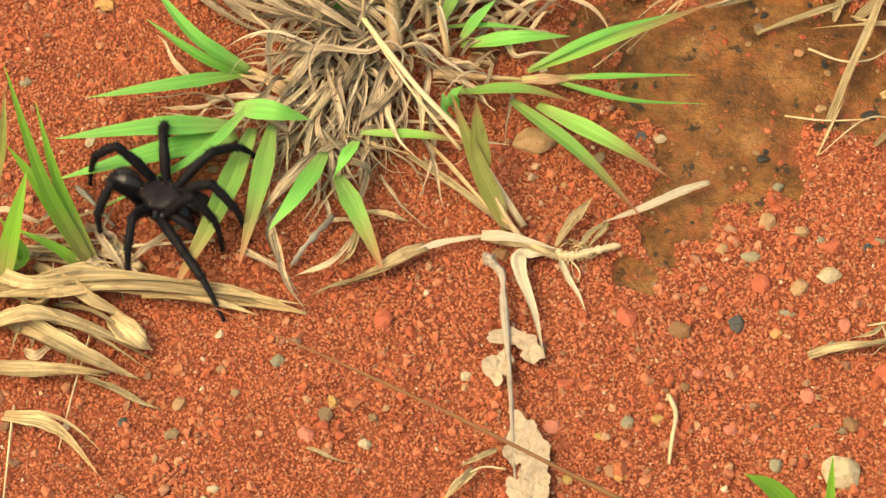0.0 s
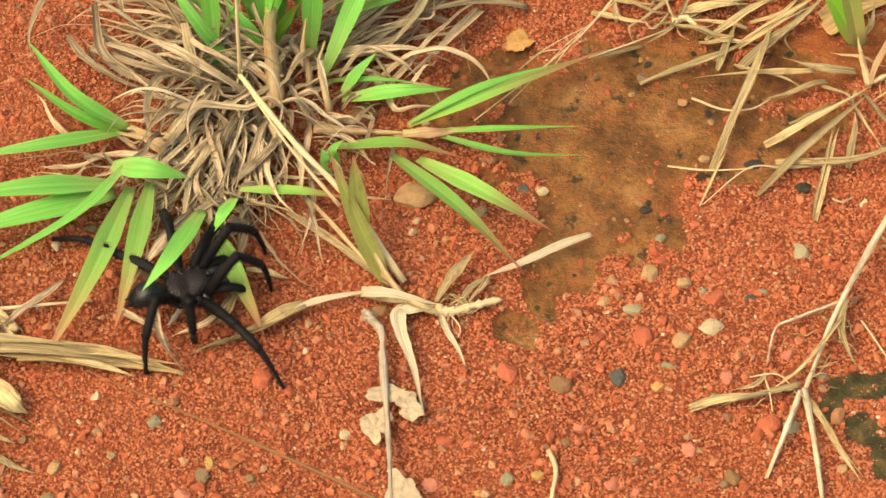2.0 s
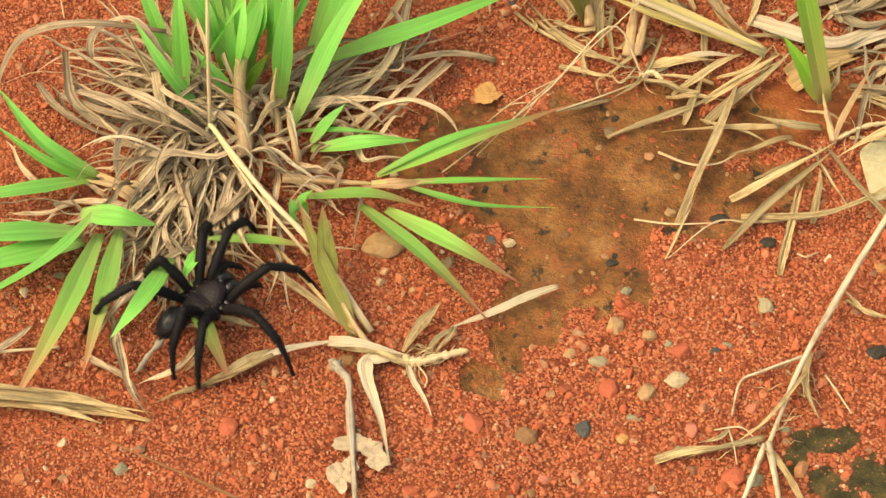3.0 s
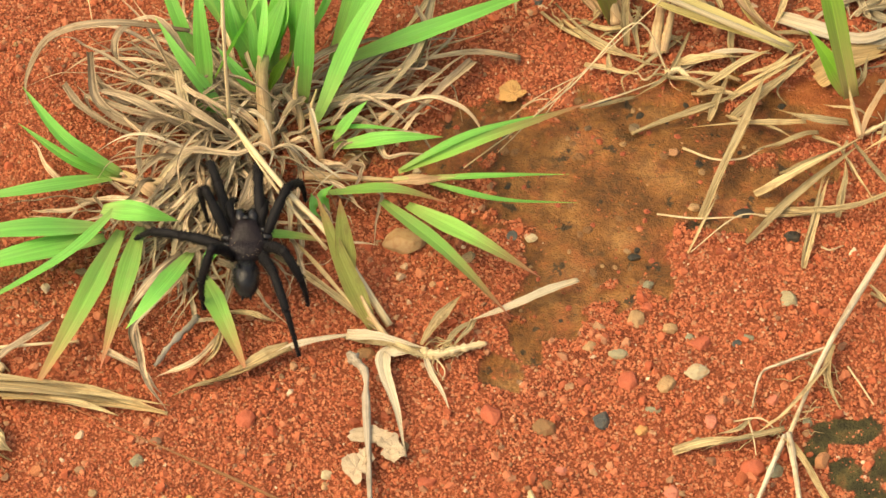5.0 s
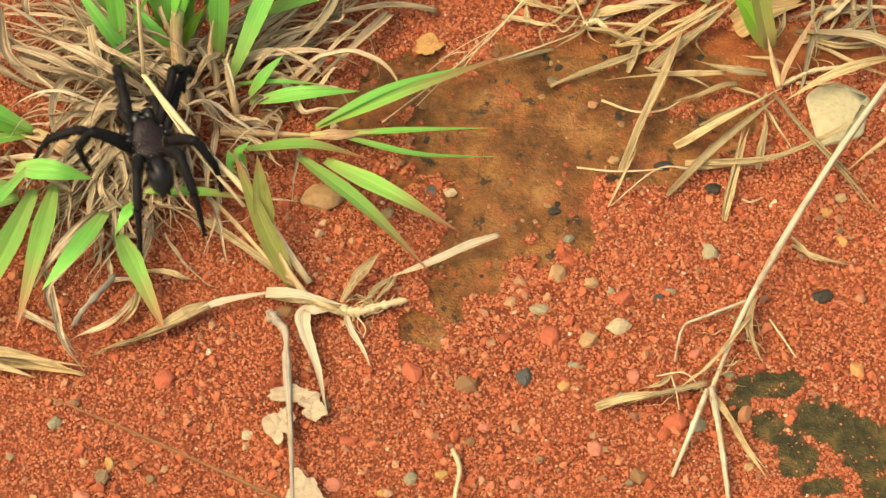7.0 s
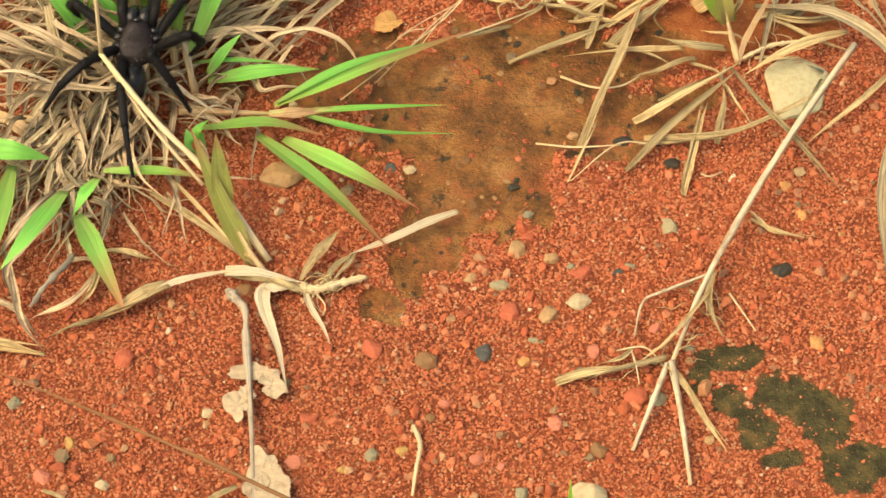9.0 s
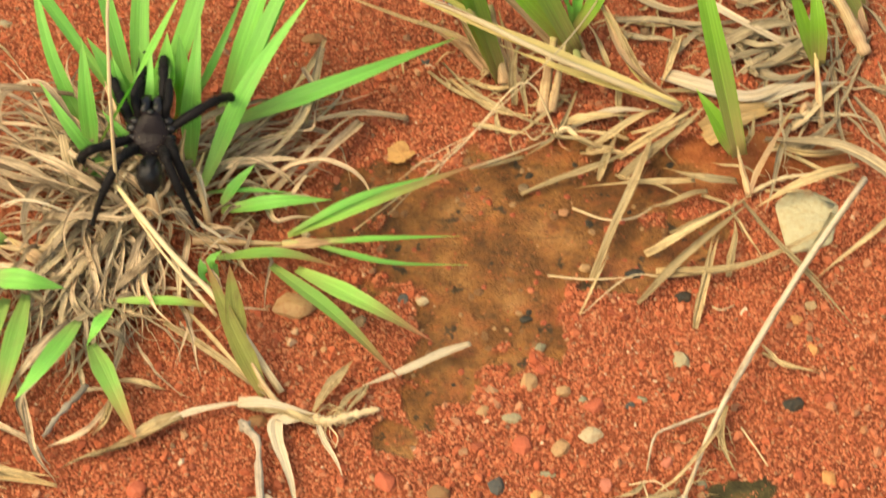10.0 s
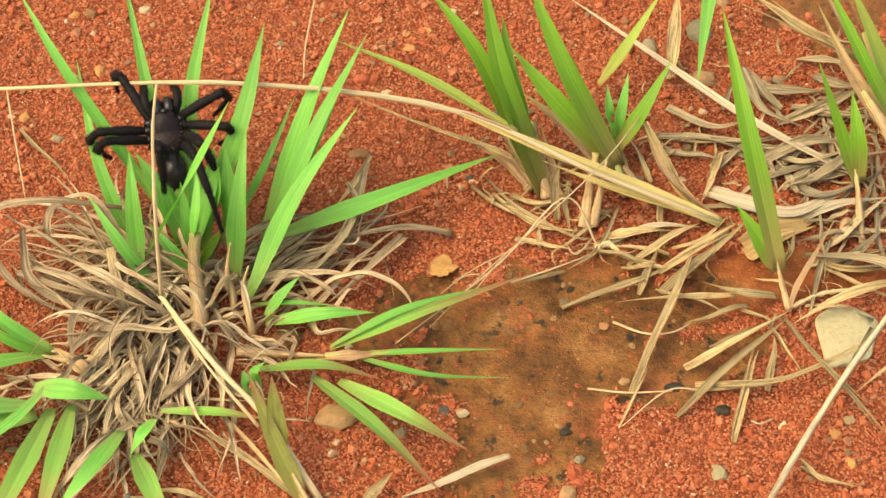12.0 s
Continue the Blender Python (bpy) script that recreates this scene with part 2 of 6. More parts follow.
LEAVES = {
    "g": blade_material("fresh_green_leaf", (0.43, 0.59, 0.19), (0.26, 0.67, 0.150), (0.33, 0.68, 0.175), 0.22, lines=9.0, vary=0.12, spots=0.10, spot_colour=(0.48, 0.40, 0.13), fibre=0.3),
    "gr": blade_material("green_leaf_with_pink_tip", (0.40, 0.56, 0.17), (0.32, 0.63, 0.145), (0.70, 0.25, 0.17), 0.22, lines=9.0, tip_from=0.46, vary=0.12, spots=0.16, spot_colour=(0.46, 0.34, 0.13), fibre=0.3),
    "gy": blade_material("yellowing_leaf", (0.24, 0.40, 0.06), (0.22, 0.42, 0.05), (0.62, 0.36, 0.05), vary=0.1),
    "gd": blade_material("deep_green_leaf", (0.46, 0.35, 0.14), (0.25, 0.52, 0.062), (0.29, 0.54, 0.075), 0.22, lines=9.0, vary=0.12, mid_from=0.42, fibre=0.3),
    "o": blade_material("olive_brown_leaf", (0.46, 0.38, 0.14), (0.33, 0.36, 0.095), (0.44, 0.20, 0.10), vary=0.15, spots=0.4),
    "d": blade_material("dead_grey_brown_leaf", (0.41, 0.295, 0.18), (0.60, 0.465, 0.305), (0.545, 0.415, 0.265), 0.95, 0.85, 0.75, (0.230, 0.145, 0.080), 0.3, 0.36, lines=3.0, fibre=0.9),
    "dg": blade_material("weathered_grey_leaf", (0.365, 0.282, 0.165), (0.465, 0.375, 0.232), (0.42, 0.332, 0.20), 0.65, 0.85, 0.6, (0.245, 0.170, 0.100), 0.25, 0.30, lines=3.2, fibre=0.9),
    "s": blade_material("straw_leaf", (0.46, 0.333, 0.165), (0.58, 0.450, 0.240), (0.53, 0.395, 0.195), 0.7, 0.75, 0.75, (0.31, 0.19, 0.085), 0.3, 0.26, lines=3.6, fibre=0.9),
    "sw": blade_material("bleached_leaf", (0.49, 0.395, 0.26), (0.55, 0.46, 0.32), (0.51, 0.405, 0.26), 0.4, 0.75, 0.25, (0.378, 0.286, 0.160), 0.12, 0.1),
    "sb": blade_material("broad_dry_leaf", (0.487, 0.302, 0.128), (0.521, 0.353, 0.160), (0.504, 0.319, 0.128), 0.75, 0.75, 0.3, (0.336, 0.185, 0.064), 0.1, 0.1),
    "sy": blade_material("yellow_green_leaf", (0.46, 0.40, 0.13), (0.33, 0.45, 0.09), (0.31, 0.44, 0.085), 0.5, 0.6, 0.2, (0.4, 0.25, 0.08), 0.2, 0.1),
    "k": blade_material("tan_stem", (0.44, 0.29, 0.165), (0.48, 0.345, 0.185), (0.44, 0.38, 0.15), 0.6, 0.6, 0.5, (0.286, 0.118, 0.060), 0.0, 0.12),
    "kg": blade_material("green_stem", (0.40, 0.33, 0.15), (0.36, 0.40, 0.13), (0.30, 0.42, 0.11), 0.4, 0.5, 0.0, (0, 0, 0), 0.0, 0.1),
    "kg2": blade_material("grey_twig_bark", (0.22, 0.19, 0.15), (0.30, 0.26, 0.20), (0.26, 0.22, 0.17), 0.6, 0.85, 0.4, (0.14, 0.1, 0.07), 0.0, 0.1),
    "sk": blade_material("straw_stalk", (0.52, 0.39, 0.215), (0.60, 0.47, 0.28), (0.56, 0.42, 0.235), 0.5, 0.6, 0.3, (0.357, 0.213, 0.097), 0.0, 0.15),
    "yk": blade_material("yellow_straw_stalk", (0.56, 0.44, 0.26), (0.64, 0.52, 0.32), (0.63, 0.52, 0.27), 0.5, 0.6, 0.2, (0.45, 0.30, 0.12), 0.0, 0.1),
    "ks": blade_material("dry_branch_skin", (0.50, 0.41, 0.28), (0.58, 0.485, 0.34), (0.50, 0.38, 0.23), 0.9, 0.8, 0.7, (0.243, 0.154, 0.077), 0.0, 0.12),
    "yl": blade_material("yellow_dry_leaf", (0.58, 0.47, 0.20), (0.64, 0.53, 0.22), (0.62, 0.51, 0.22), 0.35, 0.6, 0.15, (0.42, 0.24, 0.08), 0.2, 0.1, lines=6.0),
    "ts": blade_material("tan_leaf_sheath", (0.42, 0.25, 0.15), (0.47, 0.31, 0.17), (0.43, 0.37, 0.13), 0.5, 0.65, 0.5, (0.30, 0.15, 0.07), 0.15, 0.12, lines=7.0),
    "kb": blade_material("brown_stalk", (0.20, 0.105, 0.04), (0.24, 0.11, 0.045), (0.27, 0.09, 0.036), 0.4, 0.8, 0.2, (0.1, 0.05, 0.02), 0.0, 0.05),
    "kr": blade_material("grey_stick_bark", (0.31, 0.255, 0.19), (0.34, 0.285, 0.215), (0.31, 0.26, 0.20), 0.7, 0.85, 0.6, (0.202, 0.151, 0.096), 0.0, 0.1),
}


# ---- the ground ----
def blob(x, y, cx, cy, ax, ay, turn=0.0):
    """Signed closeness to an oval patch: above 0 inside, with 1 at its middle."""
    c, s = np.cos(turn), np.sin(turn)
    u, v = (x - cx) * c + (y - cy) * s, -(x - cx) * s + (y - cy) * c
    return 1.0 - np.sqrt((u / ax) ** 2 + (v / ay) ** 2)


def ripple(x, y, f, seed=0.0):
    """Cheap smooth noise from a few crossed waves, about -1 to 1."""
    out = 0.0
    for k, (a, b, p) in enumerate(((1.0, 0.37, 0.4), (-0.53, 1.1, 1.9), (0.81, -0.94, 4.1), (1.7, 1.3, 2.2), (-2.1, 0.9, 5.0))):
        out = out + np.sin(f * (a * x + b * y) + p + seed * (k + 1)) / (1.0 + 0.35 * k)
    return out / 2.6


def lumps(x, y, size, seed):
    """Uneven smooth lumps of about that size, -1 to 1."""
    c, d = math.cos(seed * 1.3), math.sin(seed * 1.3)
    u, v = (x * c + y * d) / size, (y * c - x * d) / size
    i, j = np.floor(u), np.floor(v)
    u, v = u - i, v - j
    u, v = u * u * (3 - 2 * u), v * v * (3 - 2 * v)

    def at(a, b):
        h = np.sin(a * 127.1 + b * 311.7 + seed * 74.7) * 43758.5453
        return (h - np.floor(h)) * 2 - 1

    return (at(i, j) * (1 - u) + at(i + 1, j) * u) * (1 - v) + (at(i, j + 1) * (1 - u) + at(i + 1, j + 1) * u) * v


def silt_at(x, y):
    d = np.maximum.reduce([
        blob(x, y, 0.128, 0.088, 0.062, 0.036, 0.2), blob(x, y, 0.112, 0.050, 0.030, 0.032),
        blob(x, y, 0.095, 0.020, 0.012, 0.017, 0.4), blob(x, y, 0.078, -0.011, 0.0065, 0.010, 0.5), blob(x, y, 0.086, 0.004, 0.006, 0.010, 0.4),
        blob(x, y, 0.168, 0.072, 0.030, 0.020, 0.3), blob(x, y, 0.065, 0.098, 0.028, 0.014, 0.6),
        blob(x, y, 0.245, 0.300, 0.040, 0.050)])
    d = d + 0.22 * ripple(x, y, 170, 1.0) + 0.22 * lumps(x, y, 0.0075, 2.0) + 0.14 * lumps(x, y, 0.0032, 7.0)
    return np.clip(d / 0.08 + 0.3, 0, 1)


def algae_at(x, y):
    d = np.maximum.reduce([
        blob(x, y, 0.197, -0.0335, 0.0165, 0.0065, 0.1), blob(x, y, 0.187, -0.042, 0.0060, 0.0095), blob(x, y, 0.195, -0.052, 0.0075, 0.0080, -0.5),
        blob(x, y, 0.222, -0.053, 0.0185, 0.0120, -0.35), blob(x, y, 0.205, -0.064, 0.0090, 0.0085, -0.4), blob(x, y, 0.228, -0.066, 0.0095, 0.0090),
        blob(x, y, 0.212, -0.076, 0.0085, 0.0045, 0.3), blob(x, y, 0.237, -0.078, 0.0150, 0.0100, 0.1)])
    d = d + 0.16 * ripple(x, y, 300, 3.0) + 0.20 * lumps(x, y, 0.0065, 3.0) + 0.22 * lumps(x, y, 0.0030, 4.0)
    return np.clip((d - 0.12) / 0.07 + 0.5, 0, 1)


def clay_at(x, y):
    d = np.maximum(blob(x, y, 0.203, 0.114, 0.030, 0.016, 0.3), blob(x, y, 0.236, 0.118, 0.020, 0.012, 0.2))
    d = d + 0.25 * ripple(x, y, 210, 8.0) + 0.15 * ripple(x, y, 600, 9.0)
    return np.clip(d / 0.15 + 0.3, 0, 1)


def height_at(x, y):
    near = np.exp(-((x - 0.06) ** 2 + (y - 0.09) ** 2) / 0.5)
    silt = silt_at(x, y)
    h = 0.0010 * ripple(x, y, 55, 5.0) + 0.0006 * ripple(x, y, 190, 6.0) + silt * (0.0008 * lumps(x, y, 0.0105, 5.0) + 0.0004 * lumps(x, y, 0.0044, 6.0))
    return (h - 0.0012 * silt - 0.0006) * near


def spread(lo, hi, step, far):
    inner = np.arange(lo, hi + step / 2, step)
    grow = np.cumsum(step * 1.45 ** np.arange(1, 28))
    grow = grow[grow < far]
    return np.concatenate([lo - grow[::-1], inner, hi + grow])


def mesh_of(name, verts, faces, mat, smooth=True):
    me = bpy.data.meshes.new(name)
    me.from_pydata(verts, [], faces)
    me.materials.append(mat)
    if smooth:
        me.shade_smooth()
    else:
        me.shade_flat()
    return me


gx, gy = spread(-0.20, 0.32, 0.0013, 300), spread(-0.14, 0.36, 0.0013, 300)
X, Y = np.meshgrid(gx, gy)
Z = height_at(X, Y)
n_x, n_y = len(gx), len(gy)
idx = np.arange(n_x * n_y).reshape(n_y, n_x)
quads = np.stack([idx[:-1, :-1], idx[:-1, 1:], idx[1:, 1:], idx[1:, :-1]], -1).reshape(-1, 4)
ground_mesh = mesh_of("ground", np.stack([X, Y, Z], -1).reshape(-1, 3).tolist(), quads.tolist(), SOIL)
zone = ground_mesh.color_attributes.new("zone", "FLOAT_COLOR", "POINT")
zone.data.foreach_set("color", np.stack([silt_at(X, Y), algae_at(X, Y), clay_at(X, Y), 0 * X + 1], -1).astype(np.float32).ravel())
ground = tagged(new("ground", ground_mesh), "red gravelly soil with a damp brown silt patch", "ground", kind="structure")


def rock_template(seed, points=9, edge=0.0):
    """A broken, angular stone of radius about 1: the hull of a few random points, its edges worn if asked."""
    rng = np.random.RandomState(seed)
    bm = bmesh.new()
    spots = []
    while len(spots) < points:
        q = rng.normal(size=3)
        q /= np.linalg.norm(q)
        if all(np.linalg.norm(q - s) > 2.3 / math.sqrt(points) for s in spots) or rng.uniform() < 0.02:
            spots.append(q)
    for q in spots:
        bm.verts.new(q * rng.uniform(0.85, 1.1))
    hull = bmesh.ops.convex_hull(bm, input=bm.verts)
    bmesh.ops.delete(bm, geom=[v for v in bm.verts if not v.link_faces], context="VERTS")
    if edge:
        bmesh.ops.dissolve_limit(bm, angle_limit=radians(14), verts=bm.verts, edges=bm.edges)
        bmesh.ops.bevel(bm, geom=bm.edges[:], offset=edge, segments=3, profile=0.6, affect="EDGES")
    bmesh.ops.triangulate(bm, faces=bm.faces)
    bm.verts.index_update()
    vs = np.array([v.co[:] for v in bm.verts])
    fs = np.array([[v.index for v in f.verts] for f in bm.faces])
    bm.free()
    return vs, fs


def turns(rng, n):
    q = rng.normal(size=(n, 4))
    q /= np.linalg.norm(q, axis=1)[:, None]
    w, x, y, z = q.T
    return np.stack([np.stack([1 - 2 * (y * y + z * z), 2 * (x * y - z * w), 2 * (x * z + y * w)], -1),
                     np.stack([2 * (x * y + z * w), 1 - 2 * (x * x + z * z), 2 * (y * z - x * w)], -1),
                     np.stack([2 * (x * z - y * w), 2 * (y * z + x * w), 1 - 2 * (x * x + y * y)], -1)], 1)


def gravel(name, count, small, large, power, seed, keep_silt, label, corners, stuff, area=(-0.165, 0.285, -0.12, 0.30), empty=False):
    """Loose grit strewn over the soil, thin on the silt and on the algae crust."""
    rng = np.random.RandomState(seed)
    x, y = rng.uniform(area[0], area[1], count), rng.uniform(area[2], area[3], count)
    cover = np.maximum.reduce([silt_at(x, y), algae_at(x, y) * 0.95, clay_at(x, y) * 0.85])
    heap = np.where(ripple(x, y, 330, 1.7) + 0.5 * ripple(x, y, 800, 0.3) > 0.78, 4.0, 0.6)
    ok = rng.uniform(0, 1, count) > cover * (1 - keep_silt * heap)
    if empty:
        ok &= (x < -0.165) | (x > 0.285) | (y < -0.12) | (y > 0.30)
    x, y = x[ok], y[ok]
    n = len(x)
    r = small + (large - small) * rng.uniform(0, 1, n) ** power
    r = np.where(cover[ok] > 0.5, r * 0.85, r)
    vs, fs = rock_template(seed, corners)
    size = r[:, None] * rng.uniform(0.7, 1.2, (n, 3))
    pts = np.einsum("nij,nvj->nvi", turns(rng, n), vs[None] * size[:, None])
    pts[:, :, 2] *= 0.8
    pts += np.stack([x, y, height_at(x, y) + r * np.where(cover[ok] > 0.5, rng.uniform(-0.75, -0.1, n), rng.uniform(-0.25, 0.55, n))], -1)[:, None]
    faces = (fs[None] + (np.arange(n) * len(vs))[:, None, None]).reshape(-1, 3)
    me = bpy.data.meshes.new(name)
    me.vertices.add(n * len(vs))
    me.vertices.foreach_set("co", pts.astype(np.float32).ravel())
    me.loops.add(faces.size)
    me.loops.foreach_set("vertex_index", faces.astype(np.int32).ravel())
    me.polygons.add(len(faces))
    me.polygons.foreach_set("loop_start", (np.arange(len(faces)) * 3).astype(np.int32))
    me.update(calc_edges=True)
    me.shade_flat()
    me.materials.append(stuff)
    ob = tagged(new(name, me), label, "gravel", kind="stuff")
    return ob


gravel("grit", 217000, 0.00048, 0.00088, 1.2, 11, 0.09, "fine red laterite grit covering the soil", 6, GRAIN)
gravel("coarse_grit", 10000, 0.0009, 0.0024, 3.6, 12, 0.13, "coarser angular red laterite grains on the soil", 12, COARSE)
gravel("outlying_grit", 14000, 0.0007, 0.0024, 2.5, 13, 0.03, "scattered red laterite grains on the outlying soil", 6, COARSE, (-0.45, 0.57, -0.40, 0.60), True)


# ---- leaves and stalks ----
def spline(pts, n):
    """A smooth line of n points through a few."""
    p = [Vector(q) * 0.001 for q in pts]
    p = [p[0] * 2 - p[1], *p, p[-1] * 2 - p[-2]]
    out, segs = [], len(p) - 3
    for i in range(n):
        s = i / (n - 1) * segs
        k = min(int(s), segs - 1)
        t = s - k
        a, b, c, d = p[k : k + 4]
        out.append(0.5 * ((2 * b) + (c - a) * t + (2 * a - 5 * b + 4 * c - d) * t * t + (3 * b - a - 3 * c + d) * t ** 3))
    return out


def axes_of(line, up=Vector((0, 0, 1))):
    """Along, across and face directions at every point of a line."""
    out = []
    for i, p in enumerate(line):
        along = (line[min(i + 1, len(line) - 1)] - line[max(i - 1, 0)]).normalized()
        side = along.cross(up)
        side = side.normalized() if side.length > 0.15 else (out[-1][1] if out else Vector((1, 0, 0)))
        out.append((along, side, side.cross(along).normalized()))
    return out


def finish(name, verts, faces, uvs, mat):
    me = mesh_of(name, verts, faces, mat)
    layer = me.uv_layers.new(name="UVMap")
    loops = np.empty(len(me.loops), dtype=np.int32)
    me.loops.foreach_get("vertex_index", loops)
    layer.data.foreach_set("uv", np.array(uvs, dtype=np.float32)[loops].ravel())
    return me


def crease(me, ring, lines):
    """Keep the shading of a strip broken along some of its lengthwise lines (ring: points round it)."""
    ends = np.empty(len(me.edges) * 2, dtype=np.int32)
    me.edges.foreach_get("vertices", ends)
    a, b = ends.reshape(-1, 2).T
    me.edges.foreach_set("use_edge_sharp", (a % ring == b % ring) & np.isin(a % ring, list(lines)))


def ribbon(name, line, width, mat, rng, fold=0.22, twist=0.0, wave=0.0, narrow=0.45, thick=0.00022, lean=0.0, blunt=0.04, point=0.45, curl=None):
    """A leaf: a keeled strip with real thickness that widens from its base and runs out to a point.
    With curl (from, to) it is a dry one: rolled by that much along its length, pleated and ragged."""
    fr = axes_of(line, Vector((0, 0, 1)))
    n, verts, faces, uvs = len(line), [], [], []
    ph = rng.uniform(0, 6.3)
    cols = (-1.0, -0.62, -0.3, 0.0, 0.3, 0.62, 1.0) if curl else (-1.0, -0.52, 0.0, 0.52, 1.0)
    m = len(cols)
    ring = 2 * m - 2
    pleat = [rng.uniform(-0.22, 0.22) if curl else 0.0 for _ in cols]
    rag = [0.0, 0.0]
    for i, (p, (along, side, face)) in enumerate(zip(line, fr)):
        v = i / (n - 1)
        grow = narrow + (1 - narrow) * min(1.0, v / 0.3) ** 0.8
        shape = grow * max(blunt, (1 - max(0.0, (v - point) / (1 - point)) ** 1.5))
        w = width * 0.5 * shape * (1 + wave * 0.22 * math.sin(9 * v + ph) + wave * 0.12 * math.sin(23 * v + 2 * ph))
        turn = Matrix.Rotation(lean + twist * v + wave * 0.9 * math.sin(5 * v + ph), 3, along)
        s, f = turn @ side, turn @ face
        k = fold * (1 + wave * math.sin(7 * v + ph * 1.7))
        th = thick * (0.4 + 0.6 * shape)
        c = max(0.05, curl[0] + (curl[1] - curl[0]) * v) if curl else 0.0
        if curl:
            rag = [0.75 * r + rng.uniform(-0.05, 0.05) - (0.12 if rng.random() < 0.04 else 0.0) for r in rag]
        top = []
        for j, out in enumerate(cols):
            if j in (0, m - 1):
                out = out * (1 + rag[0 if j == 0 else 1])
            if curl:
                top.append(p + s * w * math.sin(c * out) / c + f * w * ((1 - math.cos(c * out)) / c + pleat[j] * (0.6 + 0.6 * math.sin(6 * v + j * 2 + ph)) + abs(out) * k * 0.5))
            else:
                top.append(p + s * w * out + f * abs(out) ** 1.15 * w * k)
        verts += top
        uvs += [(0.5 + 0.5 * out, v) for out in cols]
        for j in range(m - 2, 0, -1):
            verts.append(top[j] - f * th)
            uvs.append((0.5 + 0.5 * cols[j], v))
        if i:
            a, b = (i - 1) * ring, i * ring
            faces += [(a + j, a + (j + 1) % ring, b + (j + 1) % ring, b + j) for j in range(ring)]
    faces += [tuple(range(ring - 1, -1, -1)), tuple(range((n - 1) * ring, n * ring))]
    me = finish(name, verts, faces, uvs, mat)
    lines = {0, m - 1, m // 2, ring - m // 2}
    if curl:
        lines |= {j for j in range(1, m - 1) if rng.random() < 0.4}
    crease(me, ring, lines)
    return me


def tube(name, line, width, mat, rng, taper=0.55, knots=True, sides=7, rough=0.1):
    """A stalk or twig: a slightly uneven round rod with nodes."""
    fr = axes_of(line)
    n, verts, faces, uvs = len(line), [], [], []
    joint = [rng.uniform(0.15, 0.85) for _ in range(2)]
    for i, (p, (along, side, face)) in enumerate(zip(line, fr)):
        v = i / (n - 1)
        r = width * 0.5 * (1 - (1 - taper) * v) * (1 + rng.uniform(-rough, rough))
        if knots:
            r *= 1 + 0.14 * sum(math.exp(-((v - j) * n / 1.2) ** 2) for j in joint)
        for k in range(sides):
            a = 2 * math.pi * k / sides
            verts.append(p + (side * math.cos(a) + face * math.sin(a)) * r * rng.uniform(1 - rough, 1 + rough))
            uvs.append((k / sides, v))
        if i:
            a, b = (i - 1) * sides, i * sides
            faces += [(a + j, a + (j + 1) % sides, b + (j + 1) % sides, b + j) for j in range(sides)]
    faces += [tuple(range(sides - 1, -1, -1)), tuple(range((n - 1) * sides, n * sides))]
    return finish(name, verts, faces, uvs, mat)


def thing(name, x, y, label, category, group=""):
    ob = new(name)
    ob.empty_display_size = 0.01
    ob.location = (x, y, float(height_at(x, y)))

    return tagged(ob, label, category, group)


def put(name, me, owner, label="", category="", group=""):
    """Link a mesh in world space: as a part of its owner, or as a thing of its own."""
    if owner is None:
        c = sum((v.co for v in me.vertices), Vector()) / len(me.vertices)
        c.z = min(v.co.z for v in me.vertices)
        me.transform(Matrix.Translation(-c))
        ob = new(name, me)
        ob.location = c
        return tagged(ob, label, category, group)
    me.transform(Matrix.Translation(-owner.location))
    ob = new(name, me)
    ob.parent = owner
    return tagged(ob, label)


LEAF_NAMES = {"g": "green_leaf", "gr": "green_leaf", "gy": "yellowing_leaf", "gd": "green_leaf", "o": "brown_leaf", "d": "dead_leaf",
              "s": "dry_leaf", "sw": "dry_leaf", "sb": "dry_leaf", "sy": "yellow_leaf", "dg": "dry_leaf", "yl": "yellow_leaf", "ts": "leaf_sheath",
              "k": "stem", "kg": "stem", "sk": "stalk", "yk": "stalk", "ks": "stalk", "kr": "stick", "kb": "stalk", "kg2": "twig"}
LOOSE = {"s": ("straw-coloured dry grass leaf lying on red gravel", "dry leaf"), "sw": ("bleached broad dry grass leaf among straw", "dry leaf"),
         "sb": ("broad torn tan dry leaf among straw", "dry leaf"), "dg": ("weathered grey dry grass leaf on the ground", "dry leaf"),
         "sk": ("thin pale straw stalk lying on red gravel", "straw"), "kr": ("small grey dry twig lying on gravel", "twig"),
         "kg2": ("short grey broken twig beside the grass", "twig")}
loose = None
leaf_rng = random.Random(7)


def split_leaf(me, line, width, mat, rng):
    """The same leaf with a few narrow strips torn loose along it."""
    bm = bmesh.new()
    bm.from_mesh(me)
    fr = axes_of(line)
    for _ in range(rng.choice((0, 0, 0, 1, 1, 2))):
        off, fan, lift = rng.uniform(-0.4, 0.4), rng.uniform(-0.9, 0.9), rng.uniform(0.0003, 0.0016)
        a, b = rng.choice((0, 0, 3, 6)), rng.choice((17, 20, 23, 23))
        strip = []
        for i in range(a, b + 1):
            v = (i - a) / (b - a)
            strip.append(line[i] + fr[i][1] * width * (off + fan * v * v) + Vector((0, 0, lift * math.sin(math.pi * (0.15 + 0.85 * v)))))
        extra = ribbon("strip", strip, width * rng.uniform(0.18, 0.42), mat, rng, fold=0.25, twist=rng.uniform(-0.8, 0.8), wave=0.3, narrow=0.8, blunt=0.15, curl=(0.3, 0.9))
        bm.from_mesh(extra)
        bpy.data.meshes.remove(extra)
    bm.to_mesh(me)
    bm.free()
    return me


